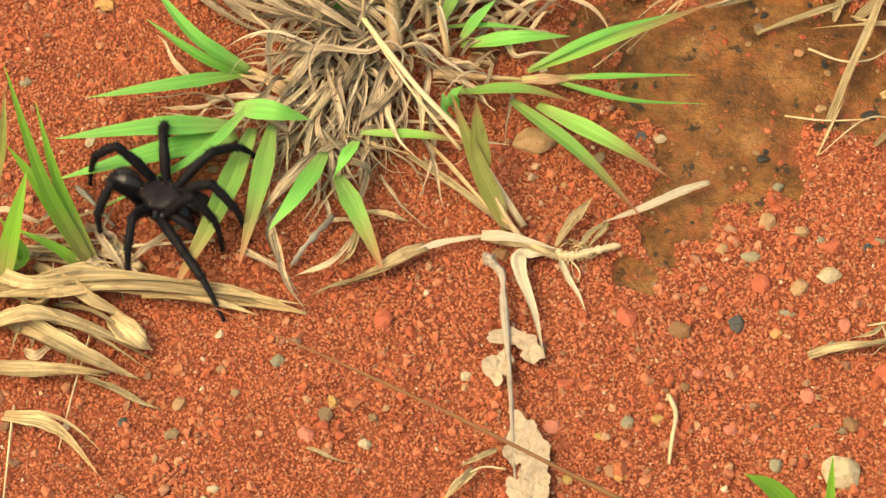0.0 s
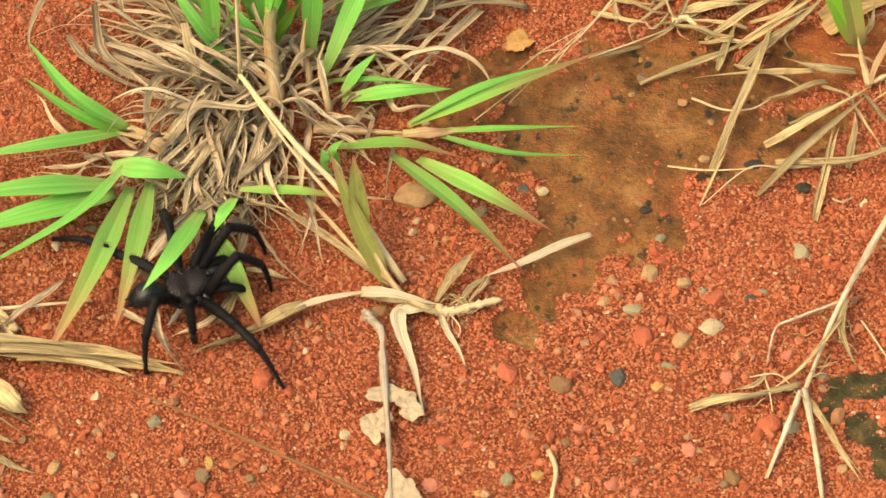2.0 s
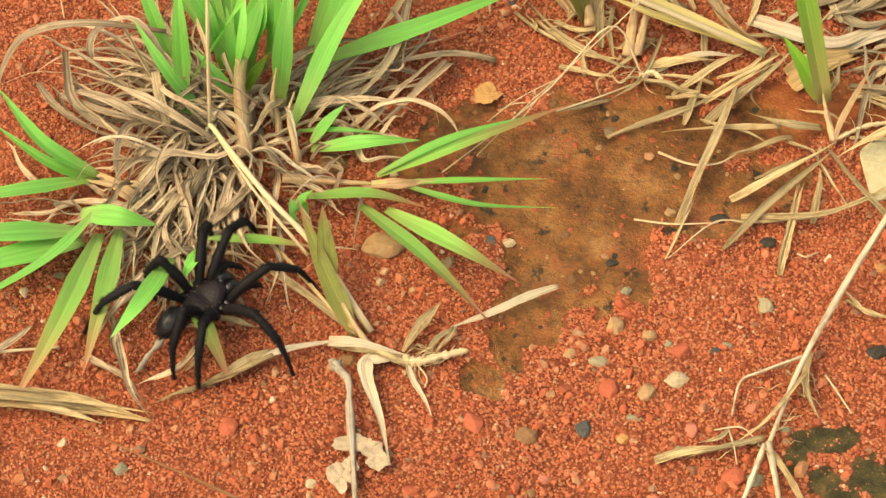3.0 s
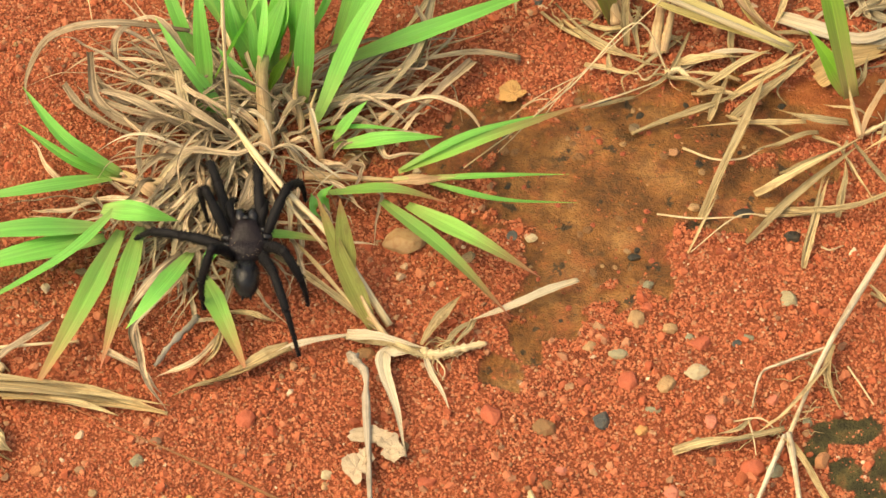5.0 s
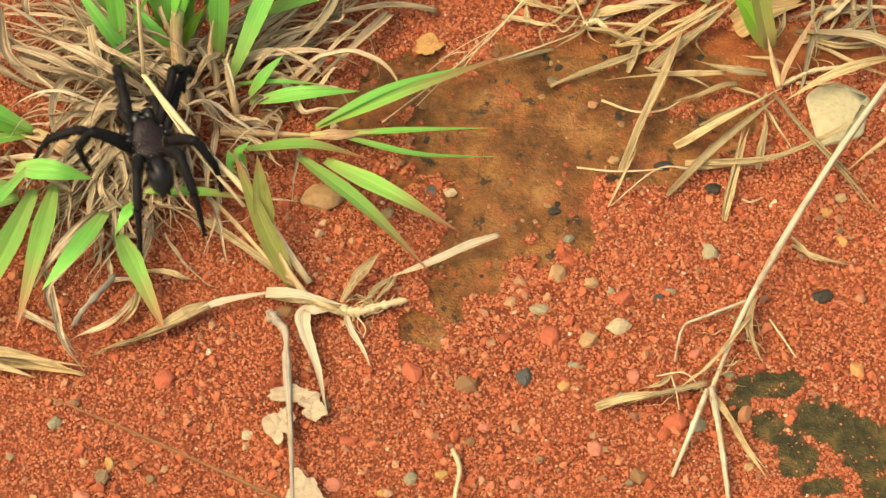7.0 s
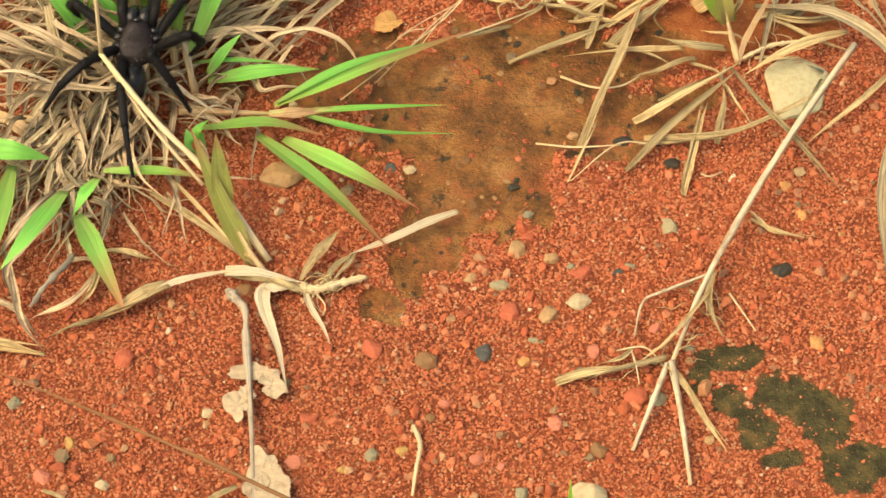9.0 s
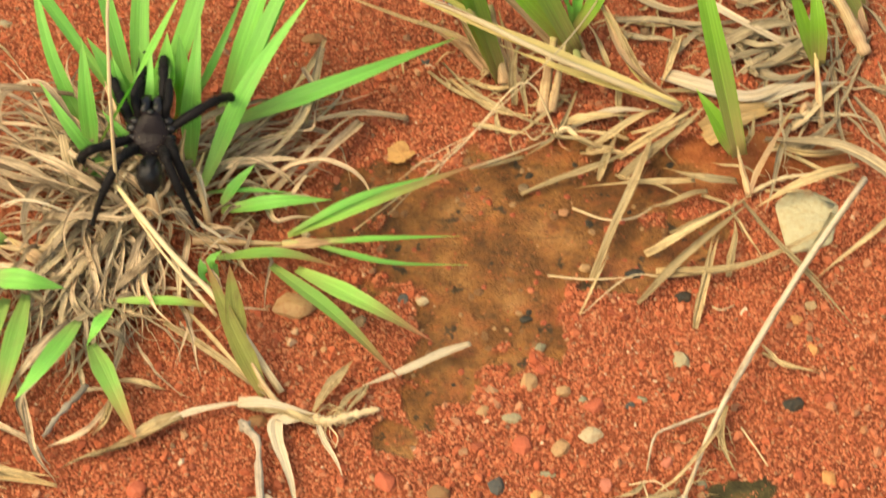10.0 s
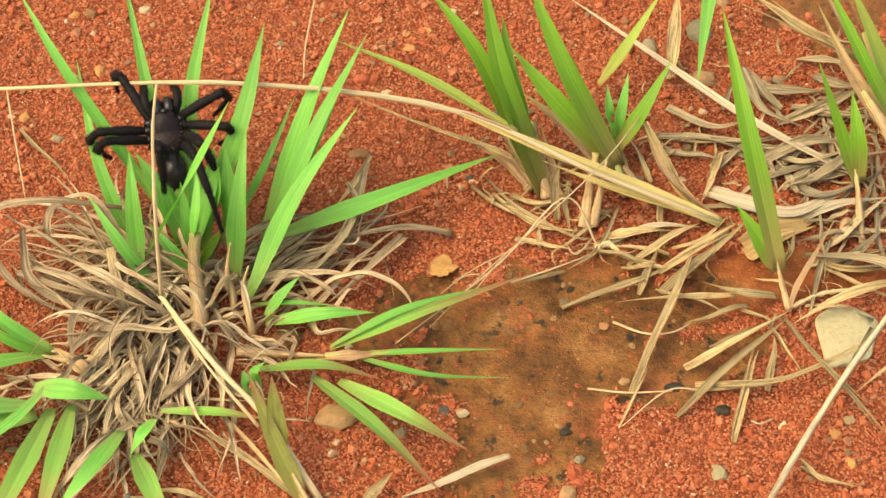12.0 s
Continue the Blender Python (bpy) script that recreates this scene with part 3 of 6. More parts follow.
def blade(owner, kind, width, *pts):
    """A grass leaf of that width in millimetres through a few places, in millimetres."""
    dry = kind in ("d", "s", "sw", "sb", "dg", "yl", "ts")
    slim = {"s": 0.92, "dg": 1.1, "d": 1.25, "sw": 1.0, "sb": 1.0}.get(kind, 0.95 if dry else 1.14)
    curl = None
    if dry:
        roll = 0.9 if kind == "d" else 0.7
        curl = (leaf_rng.uniform(0.1, roll), leaf_rng.uniform(0.1, roll)) if kind not in ("sb", "sw") else (0.15, 0.3)
    line = spline(pts, 24 if dry else 17)
    if dry:
        a = leaf_rng.uniform(0, 6.3)
        line = [p + Vector((math.sin(5 * i / 23 + a), math.cos(4 * i / 23 + a), 0)) * (0.0007 if kind == "d" else 0.0006) * math.sin(math.pi * i / 23) for i, p in enumerate(line)]
    lo = min(0.0, *(p.z - 0.0008 - float(height_at(p.x, p.y)) for p in line))
    line = [p - Vector((0, 0, lo)) for p in line]
    me = ribbon(LEAF_NAMES[kind], line, width * 0.001 * slim, LEAVES[kind], leaf_rng,
                fold=leaf_rng.uniform(0.08, 0.5) if dry else leaf_rng.uniform(0.12, 0.3), twist=leaf_rng.uniform(-0.5, 0.5) * (1.9 if kind == "d" else 0.0 if kind in ("sb", "sw") else 1.3 if dry else 0.5), wave=leaf_rng.uniform(0.25, 0.6) if kind == "d" else leaf_rng.uniform(0.1, 0.4) if dry else 0.07,
                curl=curl, narrow=leaf_rng.uniform(0.45, 0.9) if dry else 0.7 if kind == "gd" else 0.42, lean=leaf_rng.uniform(-0.25, 0.25), blunt=leaf_rng.choice((0.03, 0.05, 0.16)) if dry else 0.02, point=leaf_rng.uniform(0.15, 0.6) if dry else 0.30)
    if kind in ("s", "dg") and width > 2.2:
        me = split_leaf(me, line, width * 0.001, LEAVES[kind], leaf_rng)
    return put(LEAF_NAMES[kind], me, owner, *(() if owner else LOOSE[kind]), **({} if owner else {"group": "fallen straw"}))


def stalk(owner, kind, width, *pts):
    """A round stalk of that width in millimetres through a few places, in millimetres."""
    line = spline(pts, 18)
    lo = min(0.0, *(p.z - width * 0.0004 - float(height_at(p.x, p.y)) for p in line))
    line = [p - Vector((0, 0, lo)) for p in line]
    me = tube(LEAF_NAMES[kind], line, width * 0.00085, LEAVES[kind], leaf_rng, taper=(0.62 if width > 5 else 0.25) if kind in ("k", "kb") else 0.85 if kind == "kg" else 0.6, knots=width > 1.2, rough=0.3 if kind in ("kr", "kg2") else 0.1)
    return put(LEAF_NAMES[kind], me, owner, *(() if owner else LOOSE[kind]), **({} if owner else {"group": "fallen straw"}))


def rhizome(owner, width, seed, *pts):
    """A short knobby root stock with ringed scars and fine rootlets."""
    rng = random.Random(seed)
    line = spline(pts, 34)
    fr = axes_of(line)
    verts, faces, uvs, sides = [], [], [], 9
    for i, (p, (along, side, face)) in enumerate(zip(line, fr)):
        v = i / 33
        r = width * 0.0005 * (1 - 0.45 * v) * (0.85 + 0.14 * (i % 3 == 0) + rng.uniform(-0.16, 0.16)) * (0.4 if i in (0, 33) else 1)
        for k in range(sides):
            a = 2 * math.pi * k / sides
            verts.append(p + (side * math.cos(a) + face * math.sin(a)) * r * rng.uniform(0.7, 1.25))
            uvs.append((k / sides, v))
        if i:
            a, b = (i - 1) * sides, i * sides
            faces += [(a + j, a + (j + 1) % sides, b + (j + 1) % sides, b + j) for j in range(sides)]
    faces += [tuple(range(sides - 1, -1, -1)), tuple(range(33 * sides, 34 * sides))]
    put("root_stock", finish("root_stock", verts, faces, uvs, LEAVES["sk"]), owner, "knobby pale root stock with rootlets")
    for _ in range(6):
        p = line[rng.randrange(6, 30)] * 1000
        a = rng.uniform(0, 6.3)
        q = [(p.x + math.cos(a + 0.3 * k) * 3.2 * k, p.y + math.sin(a + 0.3 * k) * 3.2 * k, max(0.6, p.z - 0.8 * k)) for k in range(4)]
        put("rootlet", tube("rootlet", spline(q, 10), 0.00045, LEAVES["sk"], rng, 0.4, False, 5), owner)


clump = thing("grass_clump", -0.011, 0.087, "large grass clump, green leaves over curled dead grey-brown ones", "grass")
tuft = thing("grass_tuft", -0.116, -0.017, "green grass tuft with broad straw-coloured dry leaves", "grass")
shoot2 = thing("grass_shoot", 0.122, 0.156, "upright dark green grass shoot with dry sheath", "grass", "young grass shoots")
shoot3 = thing("grass_shoot", 0.154, 0.166, "spreading dark green grass shoot on tan stems", "grass", "young grass shoots")
shoot4 = thing("grass_shoot", 0.213, 0.099, "single tall dark green grass shoot growing among straw", "grass", "young grass shoots")
shoot5 = thing("grass_shoot", 0.243, 0.133, "small two-leaved green grass shoot among grey straw", "grass", "young grass shoots")
shoot6 = thing("grass_shoot", 0.270, 0.185, "leaning yellow-green grass shoot with dry stalks", "grass", "young grass shoots")
straw1 = thing("straw_stalk", 0.041, -0.001, "pale kinked straw stalk standing over the grass clump", "straw")
culm = thing("straw_stalk", 0.190, 0.137, "long arching pale flower stalk with yellowed leaf", "straw")
panicle = thing("seed_head", 0.165, 0.130, "thin dry branched grass seed head on a fine stalk", "seed head")
faststalk = thing("straw_stalk", 0.070, -0.110, "thin brown bare stalk arching low over the gravel", "straw")
rootstraw = thing("uprooted_straw", 0.052, -0.002, "uprooted pale dry grass stem with leaves and rootlets", "straw")
stick = thing("leaf_stick", 0.030, -0.04, "grey dry stick with torn pale leaf scraps on it", "stick")
branch = thing("dry_branch", 0.177, -0.034, "pale dry forked grass branch lying on red gravel", "branch")
tuftb = thing("grass_shoot", 0.143, -0.124, "dark green young grass shoot on gravel", "grass", "young grass shoots")

# ---- leaves and stalks, place by place ----
blade(clump, "g", 4.6, (-17.0, 121.4, 12.0), (-59.3, 160.2, 60.0), (-81.8, 192.4, 78.0))
blade(clump, "g", 4.6, (-35.1, 115.9, 10.0), (-49.1, 136.5, 40.0), (-58.6, 170.4, 62.0))
blade(clump, "g", 5.0, (-25.3, 99.3, 8.0), (-38.9, 105.8, 28.0), (-51.7, 120.5, 40.0))
blade(clump, "g", 6.2, (-33.2, 105.3, 14.0), (-32.9, 108.0, 46.0), (-33.9, 120.2, 64.0))
blade(clump, "g", 5.4, (-17.2, 124.3, 12.0), (-29.9, 156.7, 50.0), (-42.6, 203.1, 80.0))
blade(clump, "g", 6.6, (-16.8, 124.3, 12.0), (-16.1, 160.7, 46.0), (-7.4, 201.2, 76.0))
blade(clump, "g", 5.6, (-29.3, 105.1, 24.0), (-9.5, 99.5, 72.0), (5.6, 112.3, 98.0))
blade(clump, "g", 7.5, (-12.4, 119.7, 14.0), (5.1, 142.0, 56.0), (13.6, 176.1, 76.0))
blade(clump, "g", 8.3, (13.1, 124.4, 12.0), (28.8, 152.4, 50.0), (45.2, 186.1, 74.0))
blade(clump, "g", 4.6, (18.1, 133.2, 12.0), (33.7, 153.1, 40.0), (44.6, 177.3, 54.0))
blade(clump, "g", 6.6, (7.5, 96.6, 8.0), (25.4, 121.2, 38.0), (48.9, 149.0, 58.0))
blade(clump, "g", 7.0, (2.6, 107.2, 8.0), (4.8, 113.6, 40.0), (8.0, 136.6, 60.0))
blade(clump, "g", 7.0, (17.2, 126.8, 10.0), (60.7, 137.4, 22.0), (103.4, 168.9, 12.0))
blade(clump, "g", 9.5, (-13.2, 115.3, 14.0), (-8.3, 119.0, 34.0), (-2.3, 127.7, 48.0))
blade(clump, "g", 7.5, (-3.6, 120.9, 12.0), (0.7, 122.5, 38.0), (-0.1, 131.6, 54.0))
blade(clump, "g", 7.9, (-9.9, 118.0, 12.0), (-11.1, 123.3, 34.0), (-15.5, 132.4, 46.0))
blade(clump, "g", 5.4, (-19.4, 118.5, 12.0), (-22.5, 121.8, 34.0), (-25.3, 129.9, 44.0))
blade(clump, "gy", 5.8, (-11.2, 107.1, 12.0), (-6.4, 109.8, 22.0), (-1.0, 115.3, 28.0))
blade(clump, "g", 2.9, (3.6, 128.8, 20.0), (13.6, 140.5, 36.0), (24.3, 164.9, 48.0))
blade(clump, "g", 11.5, (-12.0, 119.0, 16.0), (-6.0, 123.0, 36.0), (-4.0, 130.0, 56.0))
blade(clump, "g", 8.0, (-15.0, 117.0, 16.0), (-24.0, 124.0, 36.0), (-34.0, 133.0, 50.0))
blade(clump, "g", 5.0, (-13.0, 113.0, 16.0), (-15.0, 117.0, 30.0), (-17.0, 124.0, 44.0))
blade(clump, "g", 6.0, (14.1, 118.4, 14.0), (31.8, 141.4, 50.0), (52.2, 176.1, 70.0))
blade(clump, "g", 4.6, (-13.6, 104.3, 12.0), (-21.7, 109.7, 22.0), (-30.2, 119.0, 26.0))
blade(clump, "g", 5.0, (-27.3, 102.3, 6.0), (-32.5, 100.0, 12.0), (-38.8, 103.7, 12.0))
blade(clump, "g", 4.1, (-16.0, 107.1, 12.0), (-10.8, 110.7, 40.0), (-10.1, 128.2, 52.0))
blade(clump, "g", 3.7, (9.0, 95.5, 6.0), (25.7, 89.6, 14.0), (41.4, 90.3, 12.0))
blade(clump, "g", 5.4, (14.7, 87.5, 5.0), (36.4, 84.5, 14.0), (55.9, 89.5, 9.0))
blade(clump, "g", 4.1, (14.8, 88.3, 8.0), (21.4, 92.6, 16.0), (27.7, 97.6, 20.0))
blade(clump, "gr", 4.6, (39.8, 73.1, 8.0), (71.2, 81.3, 18.0), (113.8, 111.9, 5.0))
blade(clump, "g", 4.1, (40.4, 73.4, 9.0), (67.0, 82.6, 19.0), (100.1, 102.2, 10.0))
blade(clump, "g", 3.1, (51.3, 72.1, 6.0), (78.6, 71.1, 9.0), (102.7, 75.2, 5.0))
blade(clump, "g", 3.5, (49.2, 70.4, 6.0), (76.6, 58.8, 10.0), (105.8, 63.2, 3.0))
blade(clump, "gr", 5.6, (11.8, 64.1, 6.0), (37.4, 60.2, 14.0), (59.6, 58.2, 8.0))
blade(clump, "gr", 6.2, (34.0, 59.2, 8.0), (58.8, 29.3, 16.0), (81.5, 11.0, 3.0))
blade(clump, "gr", 6.2, (43.5, 57.4, 8.0), (68.8, 34.9, 17.0), (92.4, 27.8, 4.0))
blade(clump, "o", 6.6, (33.1, 4.1, 4.0), (22.5, 21.5, 18.0), (12.2, 41.8, 34.0))
blade(clump, "o", 6.6, (24.4, 18.4, 12.0), (22.3, 29.5, 24.0), (21.0, 39.5, 34.0))
blade(clump, "g", 4.6, (11.4, 53.0, 5.0), (10.0, 52.8, 12.0), (8.7, 57.0, 15.0))
blade(clump, "g", 4.1, (14.3, 55.7, 5.0), (12.5, 58.0, 12.0), (16.6, 61.7, 14.0))
blade(clump, "gr", 4.3, (-20.8, 43.3, 8.0), (1.3, 39.5, 12.0), (18.3, 41.1, 6.0))
blade(clump, "d", 1.0, (15.3, 40.6, 7.0), (23.4, 40.8, 6.0), (33.6, 41.9, 4.0))
blade(clump, "g", 7.0, (-62.9, 72.1, 6.0), (-82.4, 77.4, 18.0), (-102.3, 103.2, 20.0))
blade(clump, "g", 5.8, (-64.2, 71.2, 5.0), (-81.7, 74.2, 12.0), (-103.0, 90.2, 14.0))
blade(clump, "g", 5.6, (-64.0, 71.6, 6.0), (-91.8, 60.1, 13.0), (-122.5, 58.1, 7.0))
blade(clump, "g", 8.3, (-67.2, 45.7, 8.0), (-96.4, 36.5, 18.0), (-132.1, 38.1, 8.0))
blade(clump, "g", 9.1, (-65.9, 41.3, 7.0), (-96.0, 27.0, 14.0), (-130.0, 21.3, 6.0))
blade(clump, "g", 7.5, (-67.0, 49.4, 14.0), (-51.9, 43.3, 20.0), (-39.0, 45.1, 13.0))
blade(clump, "g", 3.9, (-60.7, 49.3, 16.0), (-78.7, 27.4, 14.0), (-116.7, 8.2, 3.0))
blade(clump, "gr", 7.5, (-60.3, 44.3, 8.0), (-69.8, 4.0, 14.0), (-85.6, -29.3, 5.0))
blade(clump, "gr", 6.6, (-53.4, 46.0, 8.0), (-56.2, 11.6, 14.0), (-61.5, -15.8, 6.0))
blade(clump, "g", 6.6, (-33.0, 29.7, 14.0), (-39.3, -3.0, 35.0), (-49.3, -17.5, 32.0))
blade(clump, "gr", 6.8, (-28.0, 20.7, 12.0), (-19.6, 2.1, 13.0), (-9.6, -16.3, 3.0))
blade(clump, "g", 5.4, (-21.5, 33.5, 16.0), (-25.0, 22.9, 20.0), (-29.4, 18.4, 14.0))
stalk(clump, "k", 8.0, (-9.8, 86.1, 1.0), (-11.0, 95.8, 10.0), (-12.0, 103.3, 20.0), (-11.2, 109.0, 30.0))
stalk(clump, "k", 4.1, (2.4, 93.2, 2.0), (2.1, 97.7, 10.0), (0.2, 102.0, 18.0), (1.7, 108.2, 27.0))
stalk(clump, "k", 3.7, (10.6, 82.2, 2.0), (8.7, 86.6, 10.0), (6.3, 96.2, 15.0), (8.6, 101.4, 22.0))
stalk(clump, "k", 5.0, (4.9, 73.8, 5.0), (21.9, 71.7, 6.0), (38.7, 70.9, 6.0))
stalk(clump, "kg", 3.1, (37.7, 70.9, 6.0), (51.3, 71.0, 7.0), (63.9, 72.7, 6.0))
stalk(clump, "k", 3.3, (40.5, -1.7, 2.0), (32.7, 6.7, 8.0), (24.3, 21.9, 14.0))
stalk(clump, "k", 4.1, (-45.7, 45.3, 3.0), (-54.0, 48.6, 7.0), (-62.0, 49.8, 12.0))
stalk(clump, "k", 4.6, (-38.4, 66.8, 6.0), (-51.0, 67.6, 8.0), (-66.0, 70.2, 6.0))
blade(clump, "d", 4.1, (-5.5, 68.0, 8.0), (-16.0, 53.3, 10.0), (-24.3, 48.1, 3.0))
stalk(straw1, "yk", 1.7, (-20.1, 70.3, 40.0), (-18.6, 72.7, 82.0), (-17.7, 83.5, 112.0), (-15.9, 92.7, 126.0))
stalk(straw1, "yk", 3.3, (38.9, 7.1, 2.0), (17.3, 33.9, 18.0), (-1.0, 48.8, 30.0), (-20.2, 70.2, 41.0))
stalk(straw1, "yk", 1.7, (15.9, 31.4, 14.6), (-2.0, 47.6, 27.6), (-19.6, 69.8, 39.0))
stalk(culm, "yk", 2.9, (189.1, 140.4, 3.0), (136.7, 147.3, 26.0), (82.3, 160.4, 46.0), (-0.8, 157.8, 62.0), (-99.5, 157.6, 58.0))
blade(culm, "yl", 7.9, (188.9, 138.6, 4.0), (156.9, 148.1, 15.0), (119.3, 152.3, 32.0), (81.0, 160.4, 46.0))
blade(culm, "yl", 4.1, (186.1, 139.5, 5.0), (161.3, 144.9, 12.0), (136.8, 145.7, 22.0), (119.2, 148.0, 30.0))
stalk(culm, "kb", 1.0, (119.7, 152.0, 33.0), (104.0, 156.3, 40.0), (82.3, 160.6, 47.0))
blade(shoot2, "s", 2.9, (123.4, 153.9, 1.0), (107.9, 169.3, 8.0), (80.8, 178.0, 14.0), (46.0, 192.1, 20.0))
blade(shoot2, "ts", 7.5, (125.6, 153.6, 1.0), (119.0, 162.6, 8.0), (114.4, 171.5, 18.0))
blade(shoot2, "ts", 5.4, (127.2, 154.8, 1.0), (123.4, 164.1, 8.0), (119.5, 173.8, 22.0))
blade(shoot2, "ts", 5.0, (122.3, 155.4, 1.0), (110.1, 166.5, 8.0), (98.2, 171.9, 12.0))
blade(shoot3, "ts", 8.3, (151.6, 164.3, 2.0), (135.9, 176.4, 12.0), (112.4, 192.6, 22.0))
blade(shoot3, "ts", 6.2, (154.4, 165.3, 1.0), (148.3, 173.4, 8.0), (140.3, 180.9, 18.0))
stalk(shoot3, "kg", 4.6, (152.8, 166.2, 2.0), (147.0, 172.1, 10.0), (140.0, 177.0, 22.0))
blade(shoot3, "yl", 4.1, (186.5, 142.2, 2.0), (173.1, 155.2, 8.0), (164.4, 169.0, 16.0), (160.2, 179.0, 20.0))
blade(loose, "s", 1.7, (166.2, 188.0, 1.0), (181.8, 184.5, 3.0), (200.1, 185.6, 2.0))
blade(loose, "s", 2.9, (107.9, 156.9, 1.0), (118.8, 150.0, 3.0), (131.3, 157.0, 1.0))
blade(loose, "s", 3.3, (100.1, 156.9, 1.0), (115.3, 139.2, 4.0), (135.1, 136.7, 2.0))
blade(loose, "s", 2.5, (131.5, 164.6, 1.0), (128.7, 146.7, 4.0), (130.3, 134.6, 1.0))
blade(loose, "s", 3.3, (152.1, 120.1, 1.0), (167.7, 132.0, 4.0), (181.5, 141.2, 2.0))
blade(loose, "sw", 3.7, (146.0, 131.1, 1.0), (163.6, 137.9, 4.0), (181.4, 139.2, 2.0))
blade(clump, "ts", 5.4, (-45.6, 60.2, 3.0), (-52.8, 65.0, 8.0), (-63.1, 73.0, 8.0))
blade(clump, "ts", 4.6, (34.6, 69.0, 5.0), (47.2, 69.4, 8.0), (61.8, 72.4, 7.0))
blade(culm, "sy", 5.0, (109.5, 158.1, 36.0), (71.2, 182.8, 42.0), (35.8, 209.2, 36.0))
stalk(panicle, "sk", 1.0, (141.5, 128.8, 1.0), (127.9, 136.2, 22.0), (101.8, 108.6, 14.0), (63.9, 73.7, 10.0))
stalk(panicle, "sk", 0.8, (175.7, 224.7, 8.0), (147.7, 154.9, 30.0), (116.8, 121.6, 22.0), (97.5, 104.1, 16.0))
stalk(panicle, "sk", 0.6, (106.0, 112.3, 18.0), (95.4, 106.9, 16.0), (84.7, 100.1, 14.0))
stalk(panicle, "sk", 0.6, (103.9, 109.4, 18.0), (97.5, 103.0, 14.0), (91.1, 95.2, 10.0))
stalk(panicle, "sk", 0.6, (99.6, 106.9, 16.0), (84.8, 90.7, 12.0), (76.4, 81.4, 10.0))
stalk(panicle, "sk", 0.6, (95.3, 102.7, 16.0), (89.0, 102.1, 15.0), (80.5, 95.4, 13.0))
stalk(faststalk, "kb", 2.1, (76.3, -118.3, 24.0), (8.1, -87.8, 36.0), (-64.4, -53.3, 38.0))
blade(shoot2, "gd", 7.2, (120.5, 156.0, 2.0), (95.3, 181.1, 52.0), (74.4, 207.4, 66.0))
blade(shoot2, "gd", 8.7, (120.5, 156.0, 2.0), (103.9, 170.3, 52.0), (95.1, 199.1, 84.0))
blade(shoot2, "gd", 7.9, (119.0, 158.7, 4.0), (107.3, 171.3, 48.0), (103.9, 190.0, 66.0))
blade(shoot2, "s", 4.6, (124.5, 153.9, 1.0), (112.3, 165.3, 10.0), (102.2, 175.7, 20.0))
stalk(shoot2, "k", 4.1, (123.4, 153.9, 1.0), (118.9, 162.2, 10.0), (112.1, 170.7, 22.0))
blade(shoot3, "gd", 8.5, (150.2, 164.2, 8.0), (129.1, 177.5, 48.0), (112.6, 204.7, 76.0))
blade(shoot3, "gd", 7.9, (147.9, 165.4, 10.0), (125.2, 176.0, 34.0), (107.5, 193.6, 46.0))
blade(shoot3, "g", 4.6, (148.4, 177.7, 10.0), (146.1, 177.7, 26.0), (145.3, 185.4, 34.0))
blade(shoot3, "g", 4.6, (149.5, 177.7, 10.0), (151.5, 180.9, 26.0), (153.6, 189.7, 36.0))
blade(shoot3, "gd", 6.2, (149.3, 173.1, 10.0), (158.7, 177.8, 26.0), (170.6, 191.5, 42.0))
stalk(shoot3, "k", 4.6, (158.3, 161.6, 1.0), (151.4, 167.3, 8.0), (144.5, 173.1, 18.0))
blade(shoot3, "sy", 4.6, (144.0, 211.5, 8.0), (154.9, 218.0, 24.0), (169.6, 234.2, 40.0))
blade(shoot3, "s", 4.1, (184.1, 145.1, 1.0), (173.0, 156.4, 10.0), (160.7, 173.1, 26.0))
stalk(shoot3, "k", 5.0, (139.7, 140.5, 1.0), (142.1, 148.4, 12.0), (145.0, 159.0, 20.0))
blade(shoot3, "s", 3.7, (125.4, 143.4, 1.0), (125.3, 150.2, 10.0), (126.3, 158.9, 20.0))
blade(shoot4, "gd", 7.7, (208.6, 109.7, 10.0), (195.9, 140.6, 52.0), (186.7, 183.8, 78.0))
blade(shoot4, "gd", 7.5, (207.9, 113.7, 8.0), (201.3, 121.5, 16.0), (193.2, 132.9, 22.0))
stalk(shoot4, "k", 3.7, (212.4, 98.2, 1.0), (210.2, 106.0, 6.0), (207.3, 113.3, 14.0))
blade(shoot4, "ts", 3.4, (212.3, 97.0, 1.0), (218.1, 109.1, 10.0), (232.0, 134.0, 12.0))
blade(shoot4, "s", 4.6, (208.3, 103.8, 2.0), (193.6, 101.5, 8.0), (180.9, 111.6, 1.0))
blade(shoot5, "gd", 5.8, (243.9, 158.8, 6.0), (237.5, 171.5, 20.0), (227.7, 191.7, 42.0))
blade(shoot5, "gd", 6.2, (244.7, 160.3, 6.0), (242.8, 167.7, 24.0), (240.5, 180.6, 36.0))
stalk(shoot5, "k", 3.7, (243.7, 132.0, 1.0), (243.2, 143.5, 8.0), (242.2, 154.0, 16.0))
blade(shoot5, "ts", 3.0, (243.0, 137.9, 1.0), (237.8, 137.5, 8.0), (233.7, 134.1, 2.0))
blade(shoot6, "gd", 6.2, (265.9, 185.8, 2.0), (247.9, 200.4, 32.0), (231.7, 223.6, 56.0))
blade(shoot6, "sy", 6.2, (267.0, 195.3, 2.0), (253.9, 212.1, 30.0), (242.0, 230.2, 50.0))
blade(shoot6, "s", 5.0, (268.6, 213.8, 6.0), (231.7, 216.9, 30.0), (204.7, 231.0, 40.0))
